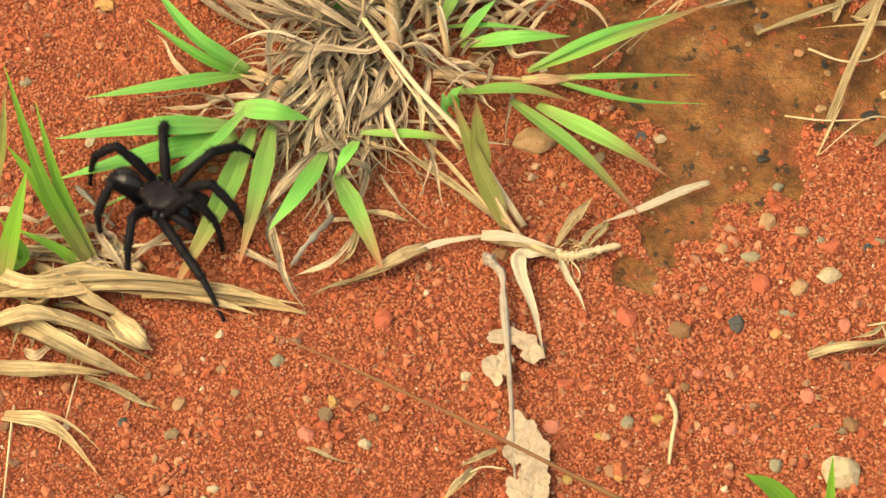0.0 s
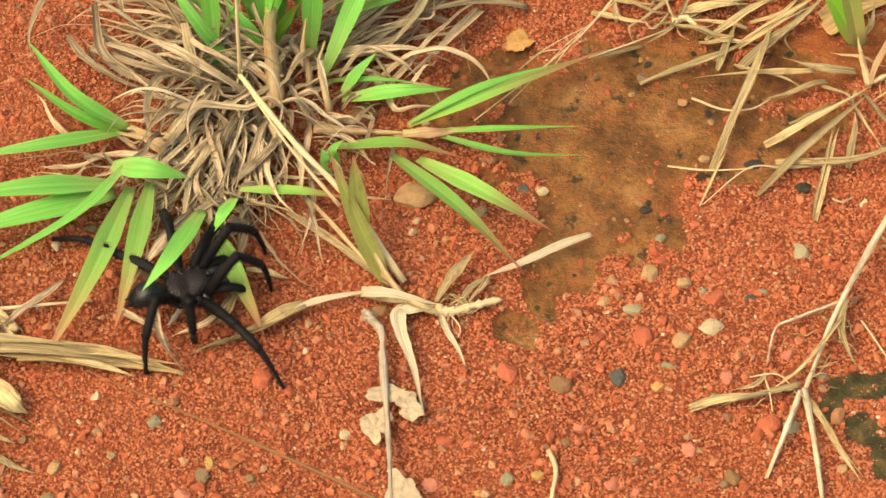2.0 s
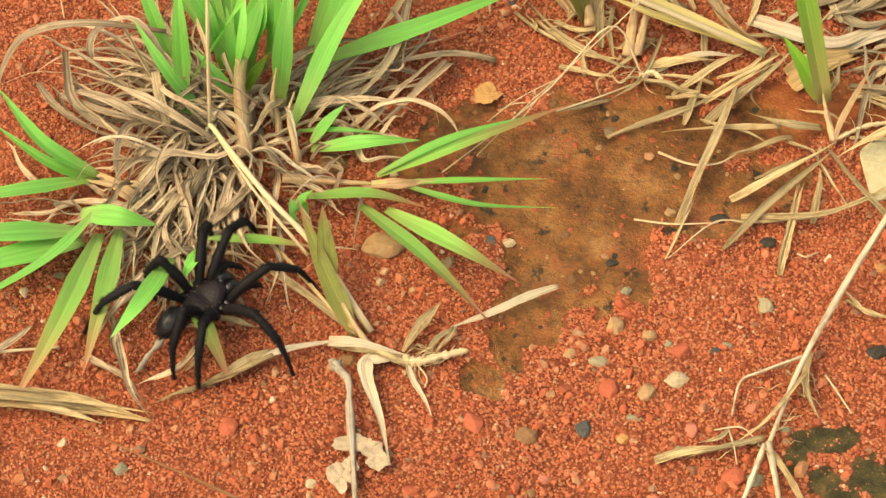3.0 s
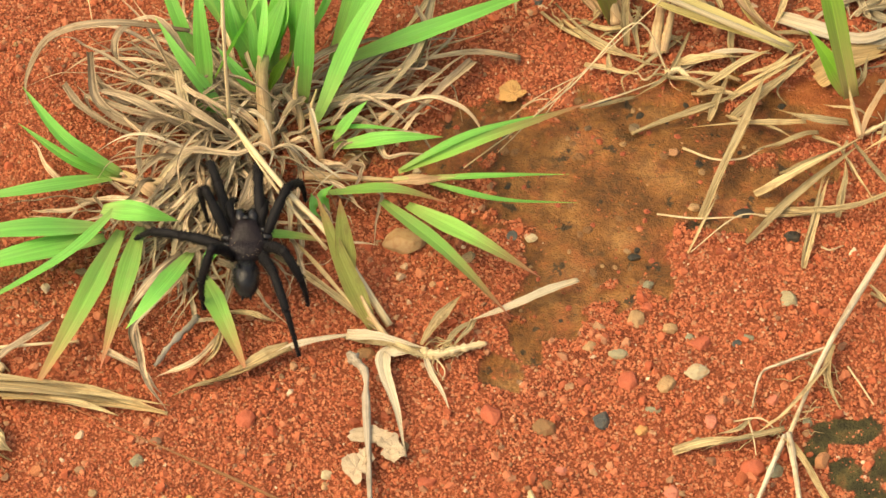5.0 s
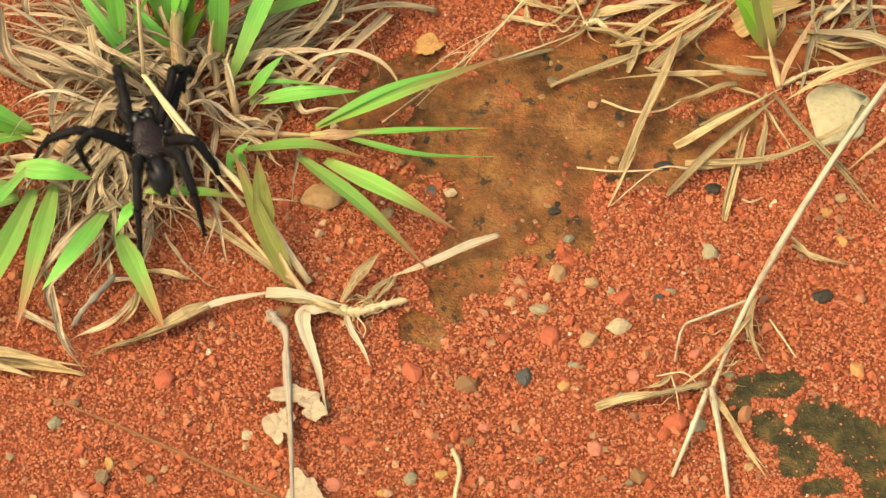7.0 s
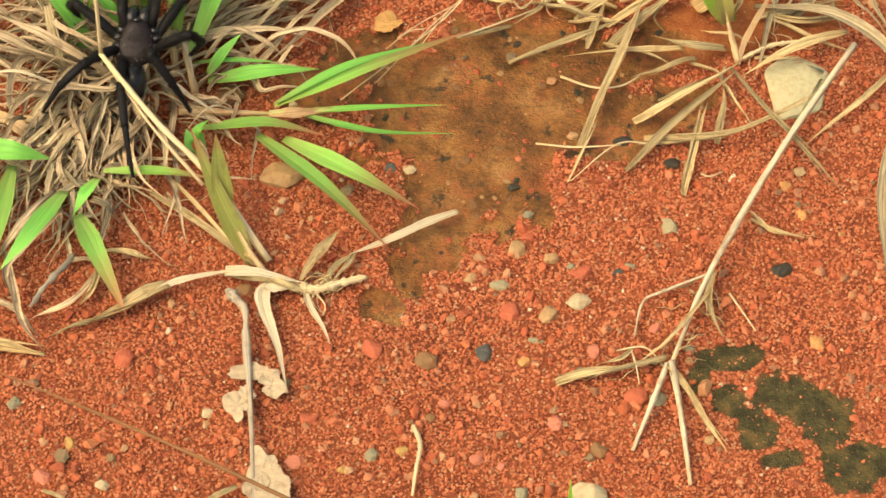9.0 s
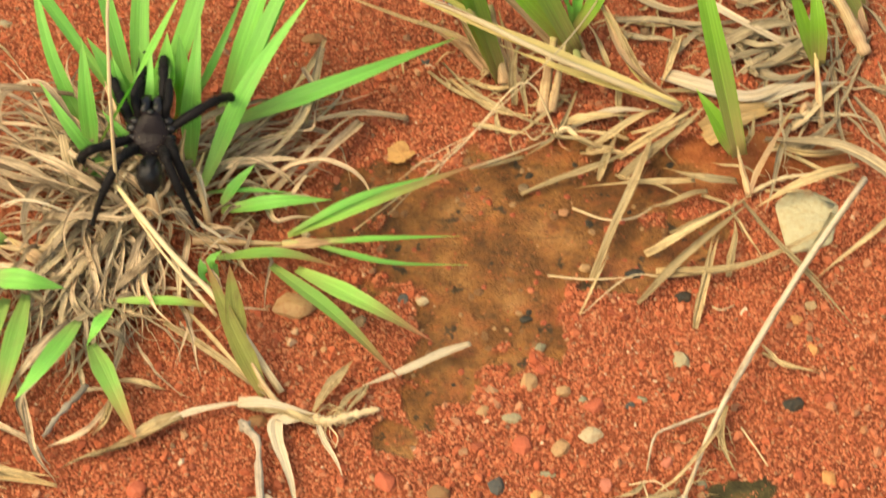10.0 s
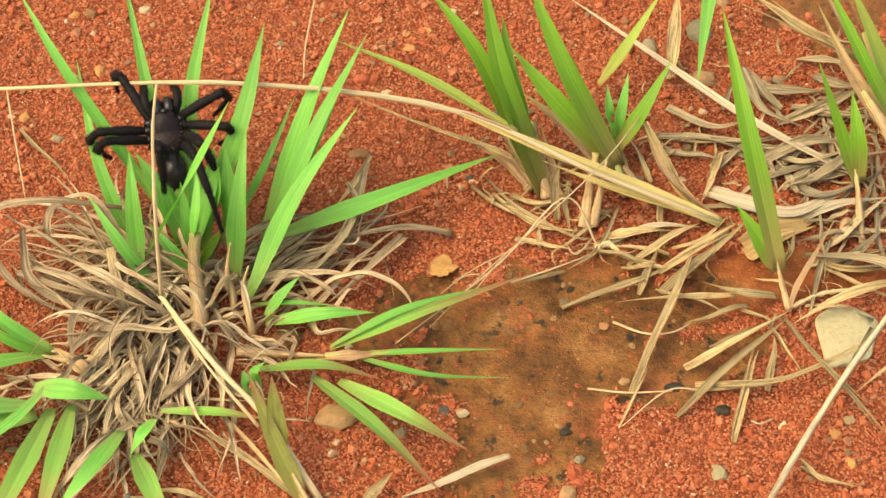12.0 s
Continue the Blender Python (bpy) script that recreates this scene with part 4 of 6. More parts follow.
blade(shoot6, "g", 5.4, (192.4, 258.8, 30.0), (189.1, 242.3, 20.0), (183.7, 209.6, 10.0))
stalk(shoot6, "k", 6.2, (263.9, 186.7, 1.0), (257.5, 205.8, 14.0), (250.0, 218.6, 30.0))
blade(loose, "sw", 4.1, (244.7, 166.5, 2.0), (203.9, 187.9, 12.0), (169.7, 223.3, 10.0), (132.9, 267.8, 4.0))
blade(loose, "sw", 10.0, (184.0, 158.0, 2.0), (198.0, 150.5, 4.0), (216.0, 145.0, 4.0), (232.0, 152.0, 4.0), (240.0, 159.0, 3.0))
blade(loose, "s", 2.9, (126.5, 98.4, 1.0), (147.1, 106.9, 3.0), (170.4, 119.0, 3.0))
blade(loose, "s", 3.3, (155.8, 105.3, 1.0), (160.0, 115.5, 3.0), (164.3, 128.5, 3.0))
blade(loose, "s", 3.5, (151.1, 57.2, 2.0), (164.2, 88.8, 8.0), (179.4, 128.9, 6.0))
blade(loose, "s", 1.2, (145.8, 41.8, 1.0), (153.6, 57.8, 3.0), (158.3, 71.1, 3.0))
stalk(loose, "sk", 1.0, (135.0, 59.8, 1.0), (149.4, 57.2, 2.0), (166.1, 58.1, 2.0))
blade(loose, "s", 5.8, (142.8, 134.0, 1.0), (156.8, 133.5, 5.0), (173.5, 136.5, 3.0))
blade(loose, "s", 3.7, (163.8, 115.8, 2.0), (178.1, 124.5, 6.0), (195.3, 137.7, 6.0))
blade(loose, "s", 4.6, (164.4, 105.9, 1.0), (182.2, 121.6, 6.0), (200.7, 136.2, 6.0))
blade(loose, "s", 2.9, (178.1, 119.3, 2.0), (188.9, 125.7, 8.0), (200.8, 140.3, 8.0))
blade(loose, "s", 2.5, (162.4, 108.1, 1.0), (176.8, 100.6, 4.0), (189.8, 93.9, 2.0))
blade(loose, "s", 3.9, (167.2, 46.8, 1.0), (187.1, 66.2, 6.0), (211.0, 90.1, 6.0))
blade(loose, "s", 3.7, (171.4, 69.6, 1.0), (190.1, 78.3, 6.0), (212.6, 94.8, 5.0))
blade(loose, "s", 2.5, (181.1, 79.6, 1.0), (194.7, 83.2, 5.0), (211.5, 93.7, 4.0))
blade(loose, "s", 4.1, (187.1, 35.3, 1.0), (190.9, 51.9, 4.0), (198.6, 74.3, 6.0))
blade(loose, "s", 3.7, (201.2, 59.0, 1.0), (204.1, 71.3, 3.0), (205.3, 83.2, 5.0))
blade(loose, "s", 2.7, (174.6, 60.8, 2.0), (207.4, 59.6, 7.0), (241.3, 78.2, 8.0))
blade(loose, "s", 2.9, (209.1, 91.5, 5.0), (225.9, 59.4, 8.0), (243.8, 36.8, 2.0))
blade(loose, "s", 4.6, (254.4, 108.2, 6.0), (233.7, 98.5, 10.0), (212.0, 87.4, 5.0))
blade(loose, "s", 2.9, (224.7, 119.5, 2.0), (237.2, 107.5, 6.0), (253.8, 100.9, 4.0))
blade(loose, "s", 2.5, (256.2, 119.6, 2.0), (236.1, 116.4, 4.0), (219.7, 123.8, 2.0))
blade(loose, "sb", 9.0, (197.0, 130.0, 2.0), (210.0, 136.5, 3.0), (228.0, 142.5, 3.0))
blade(loose, "sb", 7.0, (198.0, 124.5, 2.0), (210.0, 132.0, 3.4), (226.0, 138.5, 3.4))
blade(loose, "s", 2.1, (172.5, 59.4, 1.0), (186.8, 57.9, 3.0), (205.7, 60.6, 3.0))
stalk(loose, "sk", 1.2, (145.6, 91.8, 1.0), (156.8, 83.9, 4.0), (167.5, 85.3, 3.0), (175.3, 91.1, 2.0))
blade(loose, "s", 1.9, (97.9, 166.0, 1.0), (108.8, 148.1, 4.0), (130.6, 133.4, 4.0), (141.6, 132.3, 2.0))
blade(loose, "s", 2.5, (92.2, 161.4, 1.0), (106.6, 146.0, 3.0), (124.1, 138.7, 3.0))
blade(loose, "s", 2.1, (128.1, 117.1, 1.0), (117.1, 112.2, 2.0), (107.3, 108.2, 4.0))
blade(loose, "s", 2.1, (149.8, 148.3, 4.0), (141.3, 127.0, 3.0), (128.1, 117.1, 1.0))
blade(loose, "s", 3.3, (210.6, 119.4, 2.0), (214.7, 122.9, 8.0), (217.8, 134.5, 8.0))
stalk(loose, "sk", 1.0, (107.3, 108.8, 4.0), (123.6, 115.1, 5.0), (141.4, 126.4, 2.0))
blade(loose, "s", 4.1, (191.8, 179.3, 2.0), (187.1, 162.0, 4.0), (182.2, 151.7, 2.0))
blade(loose, "dg", 4.6, (202.9, 226.5, 3.0), (209.7, 198.8, 8.0), (227.7, 191.0, 3.0))
blade(loose, "dg", 4.1, (206.7, 215.0, 3.0), (222.4, 211.5, 5.0), (239.0, 212.9, 2.0))
blade(loose, "dg", 3.7, (171.7, 205.5, 1.0), (188.9, 190.5, 5.0), (207.8, 198.9, 3.0))
blade(loose, "dg", 4.6, (206.0, 173.1, 2.0), (224.0, 179.9, 8.0), (243.0, 184.7, 3.0))
blade(loose, "dg", 3.7, (222.3, 205.7, 1.0), (239.6, 198.6, 5.0), (259.9, 196.8, 2.0))
blade(loose, "dg", 3.7, (210.8, 177.8, 2.0), (225.6, 170.9, 6.0), (249.6, 183.2, 3.0))
blade(loose, "dg", 3.3, (180.0, 189.6, 1.0), (202.1, 183.6, 4.0), (225.4, 188.8, 2.0))
blade(loose, "sw", 4.1, (216.8, 141.4, 2.0), (234.6, 148.2, 6.0), (255.1, 154.0, 3.0))
blade(loose, "dg", 4.1, (229.0, 129.1, 1.0), (240.1, 136.4, 6.0), (257.6, 155.2, 5.0))
blade(loose, "dg", 3.7, (221.7, 120.4, 1.0), (236.5, 121.2, 5.0), (254.8, 127.4, 3.0))
blade(loose, "s", 4.6, (172.2, 218.8, 4.0), (175.4, 237.2, 12.0), (178.6, 262.4, 14.0))
blade(loose, "s", 2.5, (169.8, 128.0, 2.0), (183.0, 132.1, 4.0), (192.6, 143.9, 4.0))
blade(loose, "s", 2.5, (118.5, 128.7, 1.0), (117.8, 131.9, 4.0), (119.4, 141.0, 2.0))
stalk(loose, "sk", 1.0, (139.4, 133.7, 2.0), (132.6, 124.9, 2.0), (128.4, 130.8, 2.0))
blade(loose, "s", 2.7, (51.5, 177.3, 2.0), (45.6, 154.8, 8.0), (37.9, 148.2, 2.0))
blade(tuft, "gd", 5.0, (-113.3, -15.5, 2.0), (-128.5, 1.0, 30.0), (-142.2, 30.5, 62.0))
blade(tuft, "gd", 4.1, (-112.1, -14.2, 2.0), (-124.4, 4.0, 26.0), (-132.7, 25.8, 46.0))
blade(tuft, "gd", 5.4, (-114.4, -13.8, 3.0), (-129.8, 3.1, 22.0), (-143.6, 16.1, 34.0))
blade(tuft, "gd", 6.6, (-144.3, -22.3, 4.0), (-138.7, -11.9, 24.0), (-133.4, 0.9, 40.0))
blade(tuft, "gd", 4.1, (-114.2, -16.7, 2.0), (-125.8, -11.5, 10.0), (-142.9, -2.7, 10.0))
blade(tuft, "gd", 5.4, (-150.2, -17.0, 3.0), (-137.3, -15.4, 10.0), (-146.2, -4.4, 20.0))
blade(tuft, "o", 2.9, (-147.7, 7.8, 20.0), (-144.6, 18.3, 36.0), (-144.3, 33.1, 46.0))
blade(tuft, "s", 10.6, (-153.2, -24.7, 3.0), (-98.9, -23.2, 8.0), (-37.4, -30.3, 1.0))
blade(tuft, "s", 9.6, (-126.0, -23.5, 4.0), (-96.0, -24.5, 4.6), (-70.0, -26.0, 4.0), (-52.0, -28.0, 3.0), (-37.0, -31.0, 1.0))
blade(tuft, "s", 6.8, (-141.2, -25.7, 2.0), (-117.4, -18.9, 7.0), (-93.6, -19.5, 5.0))
blade(tuft, "s", 6.8, (-136.4, -31.4, 3.0), (-113.1, -41.8, 6.0), (-88.7, -51.5, 1.0))
blade(tuft, "s", 10.6, (-140.5, -36.9, 4.0), (-117.6, -52.4, 8.0), (-92.7, -59.4, 1.0))
blade(tuft, "s", 6.8, (-145.3, -56.1, 2.0), (-122.9, -59.2, 6.0), (-103.3, -56.9, 1.0))
blade(tuft, "s", 3.1, (-111.5, -60.1, 3.0), (-97.2, -67.0, 3.0), (-84.8, -71.0, 1.0))
blade(tuft, "s", 9.1, (-105.4, -34.4, 2.0), (-96.1, -45.4, 5.0), (-89.1, -47.4, 1.0))
blade(tuft, "s", 5.4, (-150.4, -29.6, 4.0), (-125.6, -30.6, 10.0), (-99.4, -22.0, 5.0))
blade(tuft, "s", 6.4, (-152.4, -16.3, 2.0), (-131.6, -27.3, 12.0), (-109.4, -20.5, 6.0))
blade(tuft, "s", 4.1, (-149.4, -7.2, 3.0), (-128.2, -10.2, 8.0), (-107.4, -3.9, 3.0))
blade(tuft, "s", 5.4, (-134.4, -14.2, 3.0), (-114.2, -29.0, 8.0), (-99.5, -34.2, 2.0))
blade(tuft, "s", 3.7, (-108.5, -2.7, 3.0), (-100.5, -10.0, 5.0), (-94.1, -14.4, 1.0))
blade(tuft, "s", 7.9, (-149.3, -40.0, 2.0), (-132.4, -40.1, 10.0), (-119.6, -38.3, 4.0))
blade(tuft, "d", 2.9, (-134.4, -49.0, 2.0), (-128.0, -51.3, 4.0), (-121.3, -42.4, 3.0))
blade(loose, "s", 4.6, (-138.2, -75.3, 1.0), (-119.2, -82.2, 7.0), (-103.0, -97.4, 1.0))
blade(loose, "s", 2.7, (-33.9, -85.1, 1.0), (-26.4, -88.9, 3.0), (-18.8, -90.7, 1.0))
stalk(loose, "sk", 1.2, (-134.9, -70.7, 1.0), (-134.1, -90.1, 3.0), (-134.0, -108.4, 1.0))
stalk(loose, "sk", 1.0, (-111.2, -42.8, 4.0), (-114.8, -65.2, 3.0), (-117.7, -87.5, 1.0))
stalk(loose, "sk", 1.7, (-111.1, -6.4, 3.0), (-90.9, -5.4, 5.0), (-71.3, -1.2, 2.0))
stalk(loose, "kg2", 2.6, (-123.0, 21.0, 2.0), (-115.0, 12.0, 3.0), (-108.0, 4.0, 2.0))
stalk(loose, "kg2", 2.9, (-29.4, 9.6, 3.0), (-37.8, -3.0, 4.0), (-43.5, -10.8, 1.0))
blade(rootstraw, "sw", 2.6, (27.0, 1.6, 4.0), (10.0, -2.0, 5.0), (-2.0, -7.6, 4.0))
blade(rootstraw, "s", 7.0, (4.0, -3.8, 4.4), (-9.0, -12.2, 4.0), (-22.0, -17.0, 2.0))
blade(rootstraw, "s", 2.8, (-16.0, -16.0, 2.0), (-27.0, -19.7, 2.0), (-36.5, -23.7, 1.0))
blade(rootstraw, "s", 3.7, (22.4, 1.4, 3.0), (37.5, -2.6, 5.0), (54.6, -5.2, 3.0))
rhizome(rootstraw, 4.4, 5, (50.0, -5.4, 3.0), (57.0, -5.8, 3.0), (64.0, -3.4, 3.0), (73.5, -0.4, 2.2))
blade(rootstraw, "s", 4.4, (50.6, -2.0, 3.0), (57.5, 10.1, 5.0), (64.0, 21.0, 2.0))
blade(rootstraw, "s", 2.7, (58.7, -2.5, 2.0), (62.7, 2.8, 4.0), (68.8, 9.8, 3.0))
blade(rootstraw, "sw", 4.2, (106.0, 27.4, 3.0), (95.0, 21.4, 4.0), (82.0, 15.0, 4.0), (67.4, 9.0, 3.0))
blade(rootstraw, "s", 2.2, (69.0, 9.4, 3.0), (66.0, 3.4, 4.0), (61.0, -3.4, 3.0))
blade(rootstraw, "sw", 5.6, (40.0, -4.4, 4.0), (37.6, -8.0, 4.0), (38.6, -18.0, 4.0), (42.6, -32.0, 4.0), (46.5, -48.5, 2.0))
blade(rootstraw, "sw", 3.8, (37.5, -5.2, 4.0), (44.0, -6.6, 5.0), (54.0, -6.0, 4.0))
blade(rootstraw, "sw", 4.2, (24.0, 1.2, 4.0), (36.0, -1.2, 5.5), (53.0, -4.2, 4.0))
blade(rootstraw, "sw", 2.6, (51.8, -7.0, 3.0), (56.2, -17.6, 3.0), (61.0, -28.9, 1.0))
blade(rootstraw, "s", 3.1, (-3.3, 33.5, 8.0), (21.2, 14.6, 7.0), (42.6, -1.8, 3.0))
blade(rootstraw, "s", 1.9, (4.3, 38.8, 8.0), (23.2, 15.2, 8.0), (41.6, -1.3, 4.0))
stalk(rootstraw, "sk", 0.8, (53.6, -5.2, 3.0), (58.7, -11.7, 2.0), (58.1, -15.8, 1.0))
stalk(rootstraw, "sk", 0.8, (55.6, -5.2, 3.0), (63.7, -5.5, 2.0), (68.9, 2.6, 1.0))
blade(rootstraw, "s", 2.9, (33.5, -0.3, 3.0), (45.5, -6.2, 6.0), (55.7, -7.4, 2.0))
blade(loose, "s", 3.1, (-19.4, 12.3, 2.0), (-9.1, 9.2, 5.0), (-2.0, 9.2, 1.0))
blade(loose, "s", 2.7, (-19.4, 11.8, 1.0), (-21.5, -5.8, 5.0), (-26.5, -10.5, 1.0))
blade(clump, "d", 2.9, (-53.6, 10.0, 6.0), (-45.3, -20.7, 12.0), (-37.4, -29.8, 1.0))
blade(clump, "d", 2.9, (-61.5, -7.4, 6.0), (-47.6, -18.7, 9.0), (-39.7, -23.4, 2.0))
blade(clump, "d", 2.1, (-19.2, 6.8, 1.0), (-28.2, -11.5, 6.0), (-42.1, -17.0, 3.0))
blade(clump, "d", 3.7, (-36.2, 31.1, 12.0), (-47.3, 14.3, 14.0), (-57.3, 3.2, 5.0))
blade(clump, "d", 2.5, (-24.1, 30.5, 8.0), (-17.7, 25.4, 10.0), (-14.2, 24.2, 2.0))
blade(clump, "d", 2.9, (-34.0, 25.0, 10.0), (-50.5, -1.5, 12.0), (-48.3, -12.3, 3.0))
stalk(stick, "kr", 3.2, (25.6, -7.3, 3.0), (27.2, -10.1, 5.0), (31.3, -15.9, 6.0), (31.9, -21.4, 5.0), (32.2, -27.4, 5.0), (33.8, -47.1, 5.0), (35.0, -65.3, 5.0), (35.9, -84.6, 4.0), (37.3, -105.6, 3.0))
stalk(stick, "kr", 4.6, (25.2, -6.6, 3.4), (27.0, -9.6, 4.6), (29.6, -13.4, 5.4), (31.6, -16.6, 5.6))
stalk(loose, "sk", 2.2, (89.0, -62.0, 2.0), (91.2, -70.0, 3.0), (89.8, -79.0, 3.0), (88.4, -89.0, 1.6))
blade(loose, "s", 2.5, (30.6, -84.7, 2.0), (25.0, -88.7, 3.0), (18.4, -90.9, 1.0))
blade(loose, "s", 4.1, (23.2, -92.5, 2.0), (17.6, -100.8, 5.0), (12.1, -105.6, 2.0))
stalk(loose, "sk", 1.0, (33.6, -92.3, 2.0), (25.0, -92.6, 3.0), (15.7, -98.6, 1.0))
stalk(branch, "ks", 3.1, (253.5, 93.3, 16.0), (222.5, 47.4, 12.0), (193.4, -1.9, 6.0), (177.3, -38.8, 3.0))
stalk(branch, "ks", 1.4, (192.9, -3.1, 6.0), (176.8, -9.6, 5.0), (169.1, -13.7, 4.0), (165.7, -25.9, 1.0))
blade(branch, "s", 2.9, (176.2, -35.8, 3.0), (155.4, -42.9, 4.0), (137.2, -44.6, 1.0))
blade(branch, "s", 1.7, (193.6, -8.4, 5.0), (177.3, -30.4, 6.0), (163.5, -39.3, 2.0))
stalk(branch, "ks", 2.5, (176.0, -38.8, 3.0), (169.0, -56.6, 4.0), (162.2, -72.1, 1.0))
stalk(branch, "ks", 2.9, (177.4, -37.7, 3.0), (179.0, -58.8, 4.0), (180.4, -86.2, 2.0))
blade(branch, "s", 2.9, (177.8, -41.1, 3.0), (185.2, -56.6, 4.0), (193.8, -73.0, 1.0))
blade(branch, "s", 2.9, (195.0, -1.9, 6.0), (191.8, -14.9, 4.0), (197.0, -28.2, 1.0))
stalk(branch, "sk", 1.0, (200.0, -8.0, 1.0), (204.0, -17.1, 2.0), (207.8, -24.2, 1.0))
stalk(branch, "sk", 0.8, (164.1, -30.5, 1.0), (165.2, -40.6, 4.0), (166.1, -45.6, 1.0))
stalk(branch, "sk", 0.8, (159.1, -31.7, 1.0), (168.6, -32.5, 4.0), (175.1, -39.3, 2.0))
blade(loose, "s", 2.1, (210.3, 24.5, 1.0), (218.6, 16.2, 4.0), (231.4, 15.2, 1.0))
blade(loose, "dg", 3.7, (275.6, 80.4, 14.0), (258.5, 34.3, 6.0), (255.6, -14.1, 1.0))
blade(loose, "dg", 5.4, (220.5, 124.1, 3.0), (249.8, 109.7, 14.0), (269.6, 84.2, 16.0), (275.8, 53.9, 4.0))
blade(loose, "dg", 2.9, (273.7, 58.6, 8.0), (265.5, 30.7, 4.0), (261.4, 2.9, 1.0))
blade(loose, "s", 2.5, (268.1, 89.8, 3.0), (250.9, 72.0, 5.0), (234.3, 58.8, 1.0))
blade(tuftb, "gd", 8.3, (136.7, -125.9, 2.0), (122.3, -112.0, 22.0), (110.4, -108.0, 30.0))
blade(tuftb, "gd", 4.1, (138.5, -125.9, 2.0), (138.2, -115.8, 22.0), (138.0, -105.0, 38.0))
blade(tuftb, "gd", 6.2, (136.6, -126.9, 2.0), (128.8, -126.3, 22.0), (124.0, -120.4, 28.0))
blade(clump, "d", 3.3, (-40.1, 122.6, 30.0), (-69.3, 122.3, 34.0), (-93.9, 124.1, 24.0), (-103.9, 117.7, 10.0), (-103.3, 108.8, 4.0))
blade(clump, "d", 2.5, (-41.4, 92.8, 12.0), (-52.0, 87.3, 18.0), (-57.2, 77.0, 14.0), (-54.8, 67.2, 8.0), (-48.2, 63.8, 4.0))
blade(clump, "d", 2.9, (-33.1, 102.2, 20.0), (-50.4, 123.1, 34.0), (-65.6, 123.6, 30.0), (-69.2, 119.3, 22.0), (-62.2, 115.1, 14.0))
blade(clump, "d", 2.9, (-78.7, 119.1, 22.0), (-73.3, 99.4, 16.0), (-58.3, 90.9, 10.0), (-41.6, 89.0, 6.0))
blade(clump, "d", 2.5, (-77.1, 114.8, 14.0), (-67.3, 101.1, 14.0), (-54.9, 100.5, 10.0), (-39.9, 94.5, 6.0))
blade(clump, "d", 2.5, (-89.6, 115.5, 8.0), (-80.9, 103.1, 8.0), (-69.7, 95.4, 6.0), (-54.6, 91.0, 5.0))
blade(clump, "d", 2.1, (-38.7, 89.1, 16.0), (-60.3, 95.5, 16.0), (-78.9, 105.4, 12.0), (-75.4, 98.8, 5.0))
blade(clump, "dg", 3.7, (-43.5, 106.6, 26.0), (-41.5, 96.6, 20.0), (-38.8, 88.6, 15.0), (-33.3, 88.1, 4.0))
blade(clump, "dg", 3.5, (4.0, 102.6, 16.0), (-1.4, 96.5, 16.0), (-7.7, 93.7, 6.0))
blade(clump, "d", 2.9, (84.4, 134.9, 3.0), (65.8, 133.7, 8.0), (44.3, 124.2, 12.0), (23.0, 116.0, 8.0))
blade(clump, "d", 3.7, (66.3, 130.3, 6.0), (53.1, 110.9, 8.0), (37.4, 97.9, 4.0))
blade(clump, "dg", 3.3, (51.4, 154.3, 22.0), (44.4, 123.6, 16.0), (26.5, 105.2, 6.0))
blade(clump, "dg", 2.9, (20.4, 145.4, 28.0), (16.3, 134.9, 22.0), (9.8, 127.8, 12.0))
blade(clump, "d", 2.9, (44.0, 142.2, 24.0), (48.9, 133.3, 18.0), (42.3, 119.1, 8.0), (31.8, 107.5, 5.0))
blade(clump, "d", 2.5, (54.7, 124.4, 6.0), (42.2, 124.4, 10.0), (25.2, 116.0, 8.0))
blade(clump, "d", 4.1, (36.9, 116.5, 5.0), (23.3, 108.7, 10.0), (8.5, 102.1, 6.0))
blade(clump, "d", 2.5, (-49.8, 62.0, 8.0), (-37.8, 74.7, 14.0), (-30.2, 94.4, 8.0))
blade(clump, "dg", 3.7, (-49.4, 67.5, 6.0), (-39.9, 74.6, 14.0), (-32.8, 88.1, 10.0))
blade(clump, "d", 2.5, (-27.9, 40.9, 4.0), (-30.6, 56.9, 10.0), (-36.6, 79.4, 8.0))
blade(clump, "dg", 2.9, (-30.9, 55.5, 5.0), (-27.0, 65.9, 12.0), (-18.0, 85.1, 8.0))
blade(clump, "d", 2.1, (-16.2, 51.3, 4.0), (-8.4, 60.3, 6.0), (-1.0, 56.2, 3.0))
blade(clump, "d", 2.5, (-31.6, 35.7, 4.0), (-36.1, 46.5, 10.0), (-31.6, 68.9, 8.0))
blade(clump, "d", 2.1, (-13.5, 79.8, 8.0), (-0.5, 79.0, 16.0), (7.5, 75.3, 4.0))
blade(clump, "d", 2.5, (-79.4, 61.5, 3.0), (-58.2, 60.8, 6.0), (-36.7, 53.2, 8.0))
stalk(clump, "k", 3.7, (-53.6, 67.5, 6.0), (-58.6, 67.1, 8.0), (-69.5, 71.2, 6.0))
stalk(loose, "sk", 1.0, (-95.4, 201.5, 14.0), (-89.4, 176.4, 9.0), (-84.1, 154.7, 1.0))
stalk(culm, "sk", 0.8, (31.3, 208.4, 62.0), (28.2, 180.4, 60.0), (28.0, 164.0, 58.0))
blade(loose, "s", 2.3, (-90.5, 191.6, 2.0), (-77.9, 174.0, 5.0), (-67.7, 163.6, 2.0))
stalk(loose, "sk", 0.8, (176.6, 58.7, 2.0), (163.8, 56.5, 4.0), (146.8, 42.3, 1.0))
stalk(loose, "sk", 1.0, (194.4, 45.1, 1.0), (197.1, 42.3, 3.0), (202.3, 45.9, 1.0))
